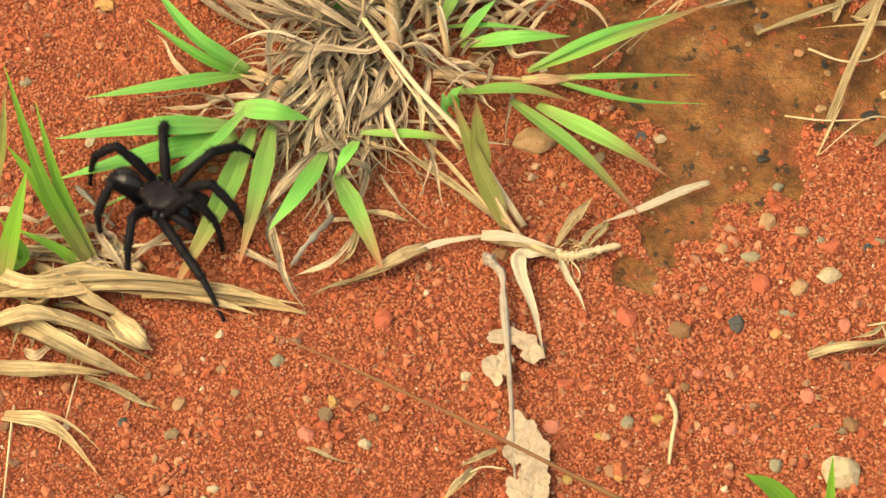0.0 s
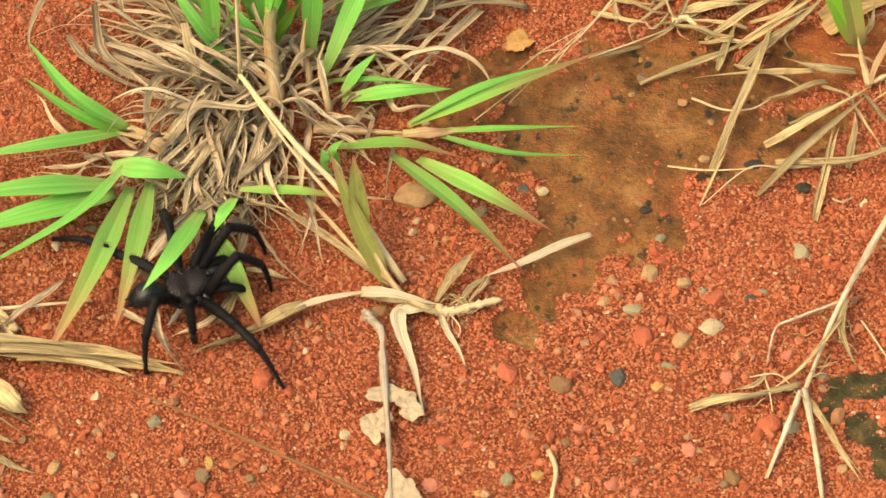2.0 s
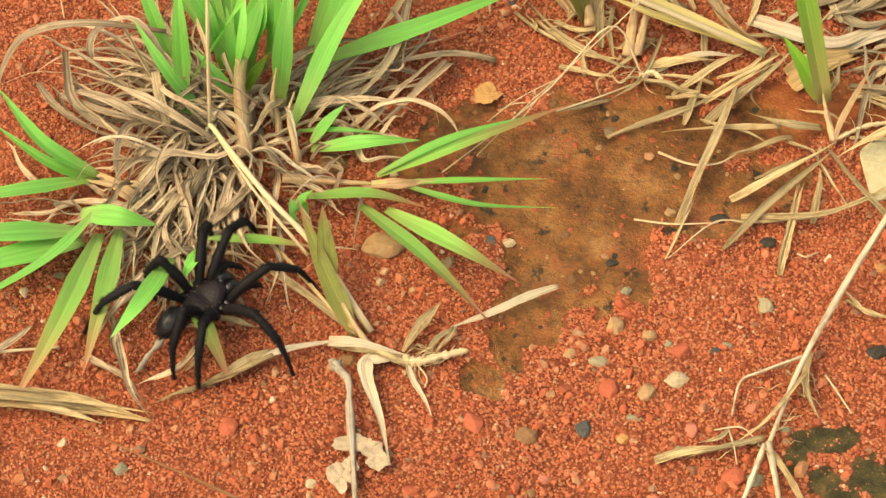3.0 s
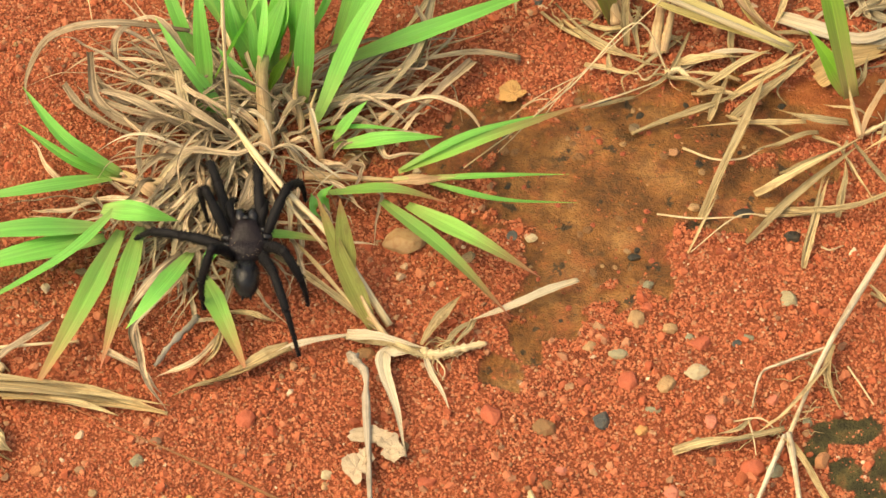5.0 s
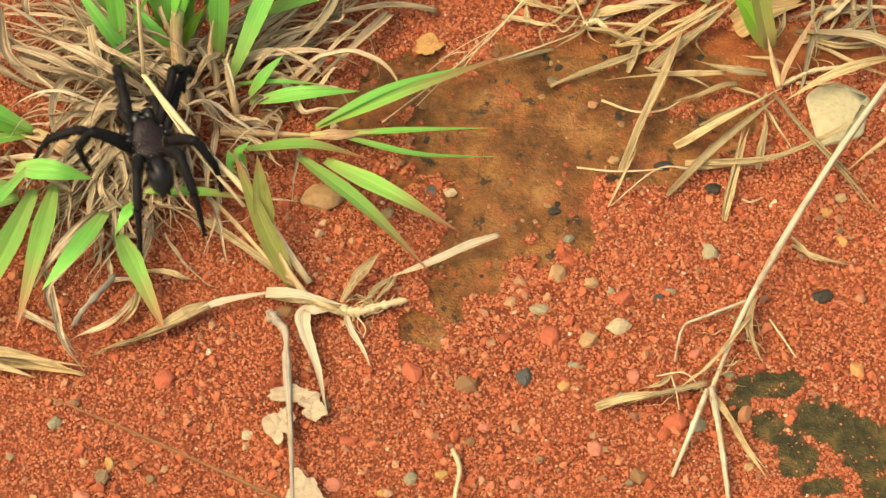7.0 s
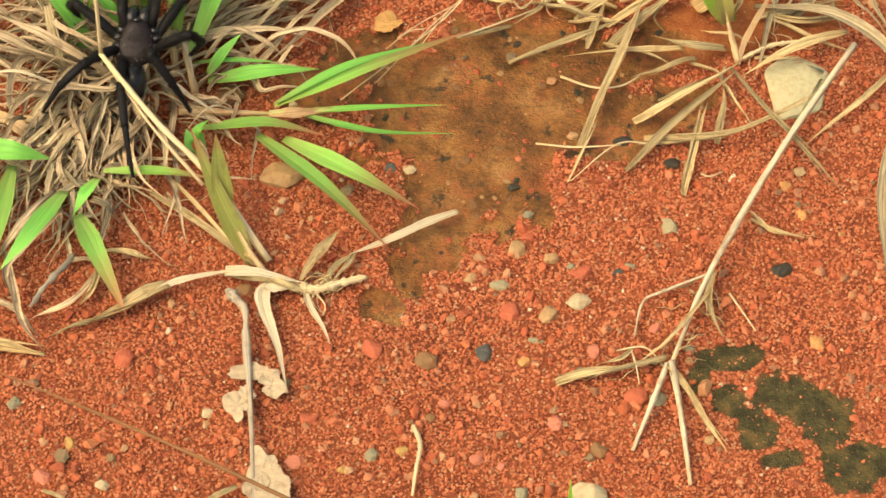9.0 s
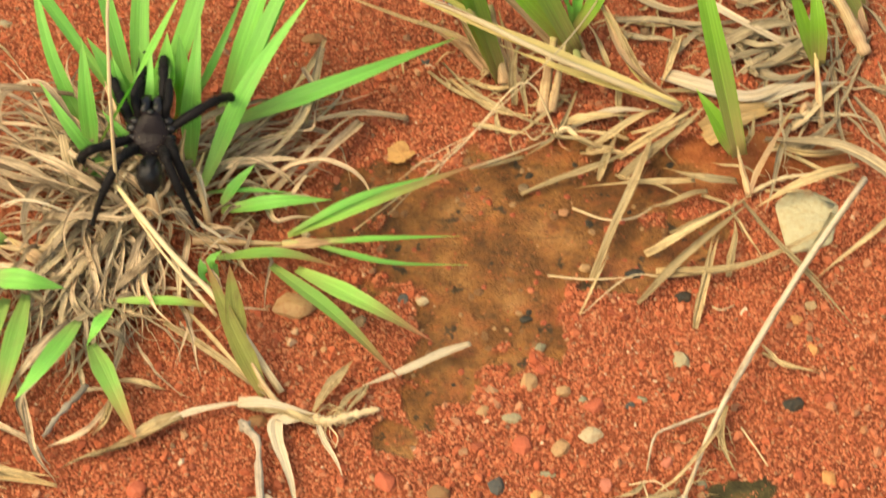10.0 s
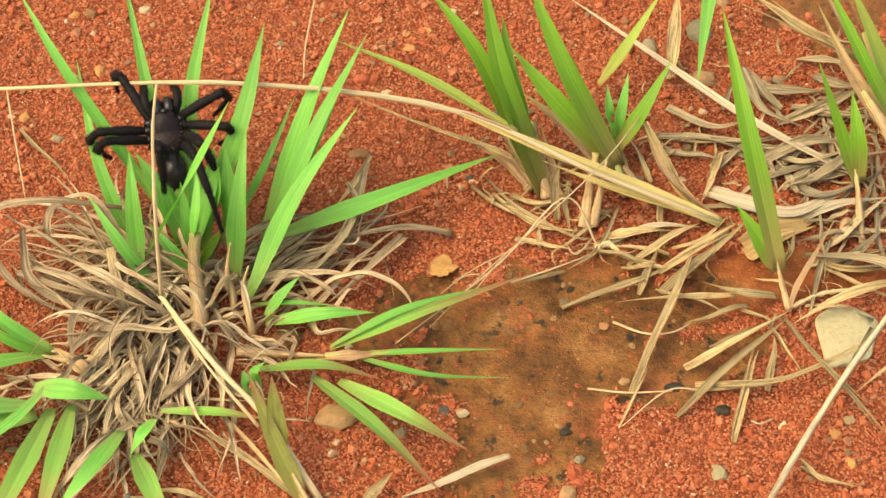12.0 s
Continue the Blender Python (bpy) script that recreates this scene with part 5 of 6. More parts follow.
blade(loose, "s", 1.9, (210.4, 28.0, 1.0), (216.3, 17.6, 4.0), (231.6, 16.6, 1.0))
blade(loose, "s", 1.9, (165.1, -30.1, 1.0), (159.5, -36.1, 3.0), (151.8, -37.4, 1.0))
blade(loose, "s", 4.1, (137.7, -44.6, 1.0), (151.1, -42.0, 4.0), (169.3, -37.6, 2.0))
blade(shoot6, "ts", 7.0, (265.4, 181.1, 2.0), (256.8, 199.4, 14.0), (240.7, 221.0, 34.0), (230.9, 236.7, 44.0))
blade(shoot6, "ts", 5.4, (262.5, 185.8, 2.0), (252.4, 201.0, 14.0), (238.0, 206.5, 26.0))
blade(loose, "dg", 4.6, (218.5, 160.9, 2.0), (232.9, 152.7, 6.0), (256.7, 169.3, 3.0))
blade(loose, "dg", 3.7, (203.0, 161.8, 1.0), (218.7, 167.3, 5.0), (235.2, 173.8, 3.0))
blade(loose, "dg", 3.3, (236.2, 246.8, 3.0), (248.0, 238.6, 6.0), (264.9, 244.1, 3.0))
blade(loose, "dg", 3.7, (233.1, 223.7, 1.0), (245.8, 214.8, 5.0), (262.3, 220.1, 3.0))
blade(loose, "dg", 2.9, (227.0, 233.6, 1.0), (240.4, 230.6, 4.0), (254.4, 227.7, 2.0))
blade(loose, "dg", 4.6, (232.1, 116.7, 2.0), (243.2, 124.7, 6.0), (253.4, 139.1, 3.0))


stalk(shoot2, "k", 6.4, (122.0, 154.0, 1.0), (119.0, 165.0, 9.0), (116.0, 178.0, 20.0))
blade(shoot2, "ts", 5.5, (124.0, 155.0, 1.0), (117.0, 165.0, 10.0), (111.0, 176.0, 18.0))
blade(shoot2, "ts", 4.5, (116.0, 159.0, 1.0), (103.0, 170.0, 8.0), (90.0, 179.0, 12.0))
blade(shoot2, "gd", 8.5, (116.0, 170.0, 16.0), (108.0, 175.0, 40.0), (96.0, 198.0, 66.0))
stalk(shoot3, "kg", 6.2, (154.0, 156.0, 2.0), (148.0, 167.0, 8.0), (140.0, 183.0, 18.0), (134.0, 192.0, 26.0))
stalk(shoot3, "k", 6.0, (136.0, 139.0, 1.0), (138.0, 151.0, 8.0), (141.0, 165.0, 16.0))
blade(shoot3, "gd", 8.5, (135.0, 192.0, 22.0), (128.0, 195.0, 36.0), (116.0, 206.0, 58.0))
blade(shoot3, "ts", 4.0, (189.0, 142.0, 2.0), (170.0, 156.0, 12.0), (159.0, 177.0, 22.0))
blade(loose, "s", 5.5, (174.0, 216.0, 8.0), (176.0, 236.0, 12.0), (179.0, 261.0, 14.0))
blade(shoot6, "ts", 8.0, (264.0, 177.0, 2.0), (250.0, 192.0, 18.0), (243.0, 202.0, 26.0), (231.0, 225.0, 40.0))
blade(shoot6, "ts", 6.0, (268.0, 195.0, 2.0), (257.0, 212.0, 16.0), (243.0, 226.0, 34.0))
blade(shoot6, "ts", 3.4, (257.0, 212.0, 16.0), (229.0, 221.0, 26.0), (202.0, 236.0, 30.0))
stalk(shoot6, "k", 6.5, (265.0, 169.0, 1.0), (257.0, 184.0, 10.0), (248.0, 195.0, 20.0))
stalk(shoot5, "k", 4.2, (243.0, 136.0, 1.0), (243.0, 148.0, 8.0), (242.0, 158.0, 15.0))
blade(loose, "dg", 5.0, (217.0, 202.0, 3.0), (210.0, 214.0, 4.0), (205.0, 228.0, 2.0))
blade(loose, "dg", 4.2, (216.0, 195.0, 2.0), (234.0, 201.0, 6.0), (251.0, 215.0, 3.0))
blade(loose, "dg", 4.2, (220.0, 159.0, 2.0), (235.0, 168.0, 6.0), (251.0, 188.0, 3.0))
blade(loose, "dg", 3.6, (167.0, 188.0, 2.0), (183.0, 186.0, 3.0), (199.0, 185.0, 2.0))
rhizome(shoot3, 3.6, 6, (140.0, 128.0, 2.0), (145.0, 130.0, 2.4), (149.0, 126.5, 2.0))
rhizome(shoot4, 2.4, 7, (213.0, 98.5, 2.0), (226.0, 105.0, 2.6), (240.0, 107.5, 2.0))
rhizome(tuft, 6.0, 8, (-111.0, -5.5, 2.5), (-104.0, -8.0, 3.0), (-96.5, -14.5, 2.2))


# ---- the dead leaves of the clump ----
def dead_leaves(owner, count, seed, ang, reach, high, width, centre, curl, kind="d", scatter=8):
    """Dead leaves that fan out of the clump between two bearings (degrees), some hooked; curl is in degrees a step."""
    rng = random.Random(seed)
    for _ in range(count):
        a = radians(rng.uniform(*ang))
        r, h = rng.uniform(*reach), rng.uniform(*high) * rng.uniform(0.5, 1.0)
        x, y = centre[0] + rng.gauss(0, scatter), centre[1] + rng.gauss(0, scatter * 0.8)
        if ang[1] - ang[0] >= 360 and owner is clump:
            a = math.atan2(y - 88, x + 12) + radians(rng.gauss(0, 28))
        turn = radians(rng.gauss(0, curl * 0.8))
        n = 9 if kind == "d" else 6
        pts = []
        peak = rng.uniform(0.2, 0.7)
        for k in range(n):
            v = k / (n - 1)
            z = 2 + h * max(0.0, 1 - ((v - peak) / max(peak, 1 - peak)) ** 2) + rng.uniform(-1, 1)
            pts.append((x, y, max(1.0, z)))
            x, y = x + math.cos(a) * r / n, y + math.sin(a) * r / n
            a += turn * (0.4 + 1.6 * v) + radians(rng.gauss(0, 4.0 if kind == "d" else 2.5))
            if rng.random() < (0.05 if kind == "d" else 0.03):
                a += radians(rng.choice((-1, 1)) * rng.uniform(30, 85))
        blade(owner, kind, rng.uniform(*width) * (0.78 if kind in ("d", "dg") else 1.0), *pts)


dead_leaves(clump, 52, 21, (108, 172), (45, 90), (8, 30), (0.8, 2.6), (-20, 98), 13, scatter=10)
dead_leaves(clump, 14, 33, (112, 185), (45, 85), (8, 28), (0.8, 2.2), (-20, 100), 13, "dg", 10)
dead_leaves(clump, 14, 30, (95, 230), (40, 70), (10, 26), (0.8, 2.0), (-28, 102), 22, scatter=10)
dead_leaves(clump, 28, 22, (12, 66), (40, 82), (4, 16), (0.9, 2.8), (8, 106), 6, scatter=9)
dead_leaves(clump, 46, 23, (225, 300), (25, 62), (3, 12), (0.8, 3.0), (-22, 84), 5, scatter=10)
dead_leaves(clump, 16, 34, (0, 360), (25, 50), (4, 16), (0.8, 2.4), (-18, 86), 8, "dg", 16)
dead_leaves(clump, 52, 24, (0, 360), (20, 48), (3, 14), (0.7, 2.9), (-20, 84), 6, scatter=18)
dead_leaves(clump, 26, 25, (0, 360), (14, 34), (3, 11), (0.7, 2.8), (2, 92), 5, scatter=13)
dead_leaves(clump, 18, 31, (150, 330), (15, 45), (2, 9), (0.6, 2.2), (-58, 62), 10, scatter=9)
dead_leaves(clump, 18, 32, (200, 330), (15, 42), (2, 9), (0.6, 2.2), (-32, 44), 10, scatter=9)
dead_leaves(clump, 22, 35, (200, 320), (22, 48), (2, 9), (0.9, 2.8), (-40, 48), 9, "dg", 11)
dead_leaves(clump, 14, 39, (220, 310), (18, 36), (1, 6), (0.9, 2.6), (-30, 36), 9, "d", 9)
dead_leaves(clump, 60, 61, (0, 360), (8, 24), (2, 12), (0.4, 1.1), (-22, 78), 14, "dg", 20)
dead_leaves(clump, 40, 62, (0, 360), (10, 30), (1, 8), (0.4, 1.0), (-30, 50), 14, "d", 16)
dead_leaves(clump, 30, 63, (120, 200), (20, 60), (4, 24), (0.4, 1.2), (-26, 102), 12, "dg", 14)
dead_leaves(rootstraw, 12, 41, (-60, 60), (6, 15), (1, 4), (0.3, 0.7), (54, -3), 20, "s", 3)
dead_leaves(branch, 12, 42, (0, 360), (6, 18), (1, 4), (0.3, 0.8), (176, -32), 14, "s", 4)
dead_leaves(branch, 8, 43, (200, 320), (8, 18), (1, 4), (0.4, 0.9), (188, -8), 14, "s", 4)
dead_leaves(shoot3, 8, 26, (0, 360), (25, 55), (0.5, 2), (1.2, 3.2), (142, 146), 1, "s", 15)
dead_leaves(None, 5, 36, (150, 250), (25, 55), (0.5, 2), (1.2, 3.4), (184, 128), 1, "s", 16)
dead_leaves(None, 28, 37, (-40, 60), (16, 55), (0.5, 3), (0.9, 4.2), (218, 158), 2, "dg", 20)
dead_leaves(shoot4, 5, 52, (150, 360), (18, 45), (0.5, 3), (1.0, 2.8), (209, 102), 1, "s", 10)
dead_leaves(shoot5, 26, 28, (0, 360), (25, 60), (0.5, 4), (1.0, 3.6), (242, 155), 2, "dg", 18)
dead_leaves(shoot3, 45, 81, (0, 360), (5, 16), (0.3, 1.5), (0.5, 1.7), (165, 186), 2, "s", 22)
dead_leaves(shoot2, 30, 82, (0, 360), (5, 18), (0.3, 1.5), (0.5, 1.6), (122, 160), 2, "s", 14)
dead_leaves(shoot5, 40, 83, (0, 360), (8, 30), (0.3, 3), (0.6, 2.6), (236, 192), 2, "dg", 20)
dead_leaves(tuft, 16, 84, (150, 400), (15, 40), (2, 9), (1.2, 3.2), (-124, -6), 5, "d", 9)
dead_leaves(tuft, 16, 29, (200, 380), (18, 45), (2, 8), (1.5, 4.0), (-128, -20), 4, "s", 10)


dead_leaves(clump, 7, 71, (115, 178), (55, 88), (14, 30), (2.8, 4.2), (-20, 98), 12, "d", 9)
dead_leaves(clump, 8, 72, (10, 60), (45, 75), (8, 18), (2.8, 4.2), (8, 104), 8, "d", 8)
dead_leaves(clump, 10, 73, (200, 320), (28, 50), (5, 14), (2.6, 4.2), (-24, 76), 7, "dg", 14)
dead_leaves(clump, 14, 74, (60, 330), (28, 62), (8, 26), (1.0, 2.2), (-16, 92), 12, "sw", 14)


# ---- torn leaf scraps on the stick ----
SCRAP = pebble_material("torn_dry_leaf", (0.40, 0.295, 0.185), (0.50, 0.385, 0.255), (0.30, 0.19, 0.11), 0.85)


ORANGE_LEAF = pebble_material("orange_dead_leaf", (0.44, 0.22, 0.07), (0.52, 0.30, 0.11), (0.34, 0.15, 0.05), 0.8)


def scrap(owner, x, y, size_x, size_y, seed, z, label=""):
    rng = random.Random(seed)
    n, verts, faces, uvs = 42, [(x, y, z + 0.0010)], [], [(0.5, 0.5)]
    turn, squash = rng.uniform(0, 3.1), rng.uniform(0.5, 0.8)
    cuts = [(rng.uniform(0, 6.3), rng.uniform(0.55, 0.95)) for _ in range(7)]
    bite, bite_at = rng.uniform(0.3, 0.55), rng.uniform(0, 6.3)
    jag, tear = [], 0.0
    for i in range(n):
        a = 2 * math.pi * i / n
        r = 1.15 / math.sqrt(math.cos(a - turn) ** 2 + (math.sin(a - turn) / squash) ** 2)
        for at, far in cuts:
            if math.cos(a - at) > 0.2:
                r = min(r, far / math.cos(a - at))
        r *= 1 - bite * math.exp(-((math.remainder(a - bite_at, 2 * math.pi)) / 0.22) ** 2)
        tear = 0.6 * tear + rng.uniform(-0.07, 0.07)
        jag.append(r + tear)
    for ring in (0.5, 1.0):
        for i in range(n):
            a = 2 * math.pi * i / n
            r = ring * (1 + (jag[i] - 1) * (1.0 if ring == 1.0 else 0.3))
            verts.append((x + math.cos(a) * size_x * r, y + math.sin(a) * size_y * r, z + 0.0006 * math.sin(2 * a + seed) * ring + 0.0003 * math.sin(5 * a) * ring + 0.0011))
            uvs.append((0.5 + 0.5 * math.cos(a) * r, 0.5 + 0.5 * math.sin(a) * r))
    top = len(verts)
    verts += [(vx, vy, vz - 0.0003) for vx, vy, vz in verts]
    uvs += uvs
    for i in range(n):
        j = (i + 1) % n
        a, b, c, d = 1 + i, 1 + j, 1 + n + i, 1 + n + j
        faces += [(0, a, b), (a, c, d, b), (top, top + b, top + a), (top + a, top + b, top + d, top + c), (c, c + top, d + top, d)]
    me = finish("leaf_scrap", verts, faces, uvs, SCRAP if owner else ORANGE_LEAF)
    me.shade_flat()
    return put("leaf_scrap", me, owner, label, "leaf")


# ---- stones ----
STONE_MESH = [rock_template(40 + k, 12 + 2 * k, 0.10) for k in range(6)]


ROCK_MESH = [rock_template(80 + k, 17 + k, 0.09) for k in range(6)]


def stone(x, y, rx, ry, tone, seed, name="pebble", label="", flat=0.65, sink=0.3):
    """A worn stone half bedded in the grit; radii in millimetres."""
    vs, fs = (ROCK_MESH if max(rx, ry) > 4.9 else STONE_MESH)[seed % 6]
    rng = random.Random(seed)
    a = rng.uniform(0, 6.3)
    rz = min(rx, ry) * flat
    v = vs @ np.array([[math.cos(a), -math.sin(a), 0], [math.sin(a), math.cos(a), 0], [0, 0, 1]])
    me = mesh_of(name, (v * np.array([rx, ry, rz]) * 0.001).tolist(), fs.tolist(), STONES[tone])
    ob = new(name, me)
    ob.location = (x, y, float(height_at(x, y)) + rz * 0.001 * (1 - 2 * sink) * 0.5)
    words = {"dark": "dark slate-grey", "black": "black", "red": "brick-red", "pink": "pinkish red", "tan": "tan", "orange": "orange", "yellow": "ochre yellow",
             "grey": "grey-green", "olive": "olive-grey", "cream": "cream-coloured", "pale": "pale greenish", "blue": "blue-grey", "brown": "brown"}
    return tagged(ob, label or words[tone] + " rounded pebble bedded in red gravel", "stone", "loose pebbles")


stone(0.1138, -0.0312, 3.5, 4.3, "dark", 0)
stone(0.1364, -0.0159, 3.9, 4.1, "tan", 1)
stone(0.1807, 0.0217, 4.3, 3.9, "olive", 2)
stone(0.0756, -0.0295, 4.1, 4.6, "red", 3)
stone(0.1232, -0.0147, 4.1, 4.1, "red", 4)
stone(0.1648, -0.0503, 4.6, 4.3, "red", 5)
stone(0.1372, -0.0598, 3.3, 3.4, "pink", 6)
stone(0.0996, -0.0519, 2.3, 2.3, "pink", 7)
stone(0.0537, -0.0570, 3.7, 3.2, "red", 8)
stone(0.1098, 0.0005, 2.7, 2.3, "tan", 9)
stone(0.1196, -0.0027, 3.9, 2.5, "olive", 10)
stone(0.1264, 0.0128, 3.7, 3.9, "tan", 11)
stone(0.1306, 0.0182, 2.7, 2.3, "red", 12)
stone(0.1383, 0.0083, 3.1, 3.0, "tan", 13)
stone(0.1486, 0.0022, 4.6, 3.6, "red", 14)
stone(0.1310, 0.0283, 2.3, 2.0, "grey", 15)
stone(0.0851, -0.0704, 2.5, 2.0, "yellow", 16)
stone(0.0748, -0.0720, 2.5, 3.0, "grey", 17)
stone(0.0650, -0.0779, 1.7, 1.8, "yellow", 18)
stone(0.1273, -0.0351, 2.5, 2.5, "orange", 19)
stone(0.2289, 0.0262, 2.5, 3.0, "orange", 20)
stone(0.2289, -0.0277, 2.7, 4.1, "orange", 21)
stone(0.1724, -0.0508, 3.3, 3.2, "grey", 22)
stone(0.0426, 0.0462, 8.6, 6.0, "tan", 23)
stone(0.0221, 0.0846, 6.2, 5.0, "brown", 24)
stone(0.0886, 0.0501, 3.1, 2.5, "cream", 25)
stone(0.0821, 0.0501, 2.3, 3.2, "dark", 26)
stone(0.1315, -0.0265, 3.1, 1.8, "grey", 27)
stone(0.0940, -0.0342, 4.6, 3.9, "brown", 28)
stone(-0.0098, -0.0323, 3.7, 4.1, "red", 29)
stone(0.1465, -0.0393, 2.1, 2.0, "grey", 30)
stone(0.1513, -0.0312, 3.1, 3.2, "pink", 31)
stone(0.1727, -0.0218, 2.9, 2.7, "pink", 32)
stone(0.2197, 0.0034, 3.9, 3.9, "black", 33)
stone(0.1841, 0.0514, 3.3, 3.2, "black", 34)
stone(0.1673, 0.0632, 4.1, 2.3, "black", 35)
stone(0.1263, 0.0418, 2.9, 2.0, "black", 36)
stone(0.1451, 0.0046, 1.7, 1.8, "grey", 37)
stone(0.1619, 0.0022, 2.1, 1.8, "dark", 38)
stone(0.1660, 0.0046, 2.5, 1.8, "grey", 39)
stone(0.1487, 0.0645, 2.5, 2.0, "tan", 40)
stone(0.1844, -0.0312, 2.1, 1.8, "grey", 41)
stone(0.2241, 0.0397, 2.5, 2.5, "orange", 42)
stone(0.1884, -0.0676, 2.5, 2.0, "tan", 43)
stone(0.0001, -0.0182, 1.7, 1.4, "grey", 44)
stone(0.1513, -0.0709, 3.3, 3.2, "brown", 45)
stone(0.0493, -0.0741, 3.7, 3.0, "pink", 46)
stone(0.1096, -0.0742, 2.9, 2.0, "pink", 47)
stone(0.0947, -0.0575, 2.1, 2.3, "brown", 48)
stone(0.1181, -0.0764, 1.9, 1.8, "pink", 49)
stone(0.0195, -0.0586, 1.9, 1.6, "tan", 50)
stone(-0.0340, -0.0795, 3.3, 3.2, "pink", 51)
stone(0.0310, -0.0038, 3.7, 3.2, "brown", 52)
stone(0.1463, -0.0901, 7.5, 6.8, "cream", 53)
stone(0.1247, -0.0874, 2.7, 3.2, "grey", 54)
stone(-0.0788, -0.0678, 2.9, 3.0, "tan", 55)
stone(-0.1227, -0.0737, 5.2, 3.4, "red", 56)
stone(-0.0460, -0.0502, 2.5, 3.2, "grey", 57)
stone(-0.0646, -0.1010, 2.3, 1.8, "cream", 58)
stone(-0.0143, -0.0828, 2.7, 2.3, "cream", 59)
stone(0.0721, -0.0935, 2.9, 2.3, "orange", 60)
stone(0.0544, -0.0950, 2.5, 2.0, "yellow", 61)
stone(-0.0262, -0.0666, 2.3, 3.0, "yellow", 62)
stone(0.0231, 0.0847, 6.6, 4.6, "brown", 63)
stone(-0.0974, -0.0759, 1.9, 2.3, "dark", 64)
stone(0.0195, -0.0547, 2.5, 2.0, "cream", 65)
stone(-0.1477, 0.0703, 2.9, 2.3, "grey", 66)
stone(0.1876, 0.2494, 6.0, 7.3, "grey", 67)
stone(0.1876, 0.2215, 5.6, 5.5, "tan", 68)
stone(0.1664, 0.2415, 4.1, 5.0, "olive", 69)
stone(0.1014, 0.1995, 3.1, 3.2, "blue", 70)
stone(-0.0620, 0.2274, 2.7, 3.2, "orange", 71)
stone(-0.0898, 0.2005, 2.7, 3.4, "orange", 72)
stone(0.0468, 0.2231, 3.7, 3.4, "red", 73)
stone(0.0733, 0.2507, 3.1, 2.3, "orange", 74)
stone(0.0120, 0.2431, 2.1, 1.6, "grey", 75)
stone(-0.0465, 0.2642, 2.9, 2.7, "cream", 76)
stone(0.0575, 0.2146, 3.1, 2.5, "cream", 77)
stone(0.1892, 0.1746, 2.1, 1.8, "cream", 78)
stone(0.1172, 0.1162, 3.3, 2.0, "black", 79)
stone(-0.0754, 0.1894, 2.9, 3.0, "olive", 80)
stone(-0.0759, 0.2600, 2.5, 2.3, "orange", 81)
stone(-0.0689, 0.2614, 3.3, 2.7, "brown", 82)
stone(0.2190, 0.2226, 3.7, 2.3, "grey", 83)
stone(0.0664, 0.2405, 3.5, 2.3, "orange", 84)
stone(0.0946, 0.2092, 2.5, 1.8, "orange", 85)
stone(0.0839, 0.2628, 2.5, 2.3, "cream", 86)
stone(0.0470, 0.1794, 5.4, 3.4, "brown", 87)
stone(0.2246, 0.0393, 2.3, 2.5, "orange", 88)
stone(0.1865, 0.2040, 2.1, 2.0, "cream", 89)
stone(0.0911, 0.1666, 2.5, 2.0, "dark", 90)
stone(0.0651, 0.2490, 2.1, 2.0, "orange", 91)
stone(-0.0552, 0.1692, 1.9, 2.0, "cream", 92)
stone(0.2335, 0.0850, 14.5, 17.5, "pale", 300, "flat_stone", "large flat pale greenish-cream stone under straw", 0.22, 0.45)
stone(0.1469, -0.0106, 4.6, 4.0, "cream", 303, "pale_chip", "pale cream curled chip lying on gravel", 0.5, 0.2)
scrap(stick, 0.0349, -0.0412, 0.0108, 0.0049, 1, 0.0035)
scrap(stick, 0.0414, -0.0459, 0.0062, 0.0067, 2, 0.0035)
scrap(stick, 0.0298, -0.0546, 0.0062, 0.0076, 3, 0.0035)
scrap(stick, 0.0327, -0.0507, 0.0043, 0.0057, 4, 0.0035)
scrap(stick, 0.0391, -0.0806, 0.0070, 0.0086, 5, 0.0035)
scrap(stick, 0.0424, -0.0899, 0.0070, 0.0122, 6, 0.0035)
scrap(stick, 0.0360, -0.0868, 0.0054, 0.0074, 7, 0.0035)
scrap(stick, 0.0436, -0.0979, 0.0074, 0.0095, 8, 0.0035)
scrap(stick, 0.0384, -0.1023, 0.0067, 0.0067, 10, 0.0035)
scrap(None, -0.1220, 0.1070, 0.0050, 0.0038, 12, 0.0005, "small crumpled tan dead leaf bit on gravel")
scrap(None, 0.0814, 0.1180, 0.0074, 0.0064, 9, 0.0005, "small curled orange-brown dead leaf on gravel")


# ---- loose pebbles of the ground ----
def loose_pebbles(count, seed):
    """Small pebbles bedded in the grit, thinner on the silt."""
    rng = random.Random(seed)
    data = []
    for k in range(6):
        vs, fs = rock_template(60 + k, 13)
        data.append(mesh_of("pebble", vs.tolist(), fs.tolist(), PEBBLE, False))
    made = 0
    while made < count:
        x, y = rng.uniform(-0.16, 0.29), rng.uniform(-0.115, 0.33)
        if rng.random() < 0.7 * float(silt_at(x, y)):
            continue
        r = 0.0013 + 0.0021 * rng.random() ** 2.2
        ob = new("pebble", data[made % 6])
        ob.parent = ground
        ob.location = (x, y, float(height_at(x, y)) + r * 0.35)
        ob.rotation_euler = (rng.uniform(-0.4, 0.4), rng.uniform(-0.4, 0.4), rng.uniform(0, 6.3))
        ob.scale = (r * rng.uniform(0.8, 1.2), r * rng.uniform(0.8, 1.2), r * rng.uniform(0.5, 0.8))
        made += 1


loose_pebbles(150, 5)


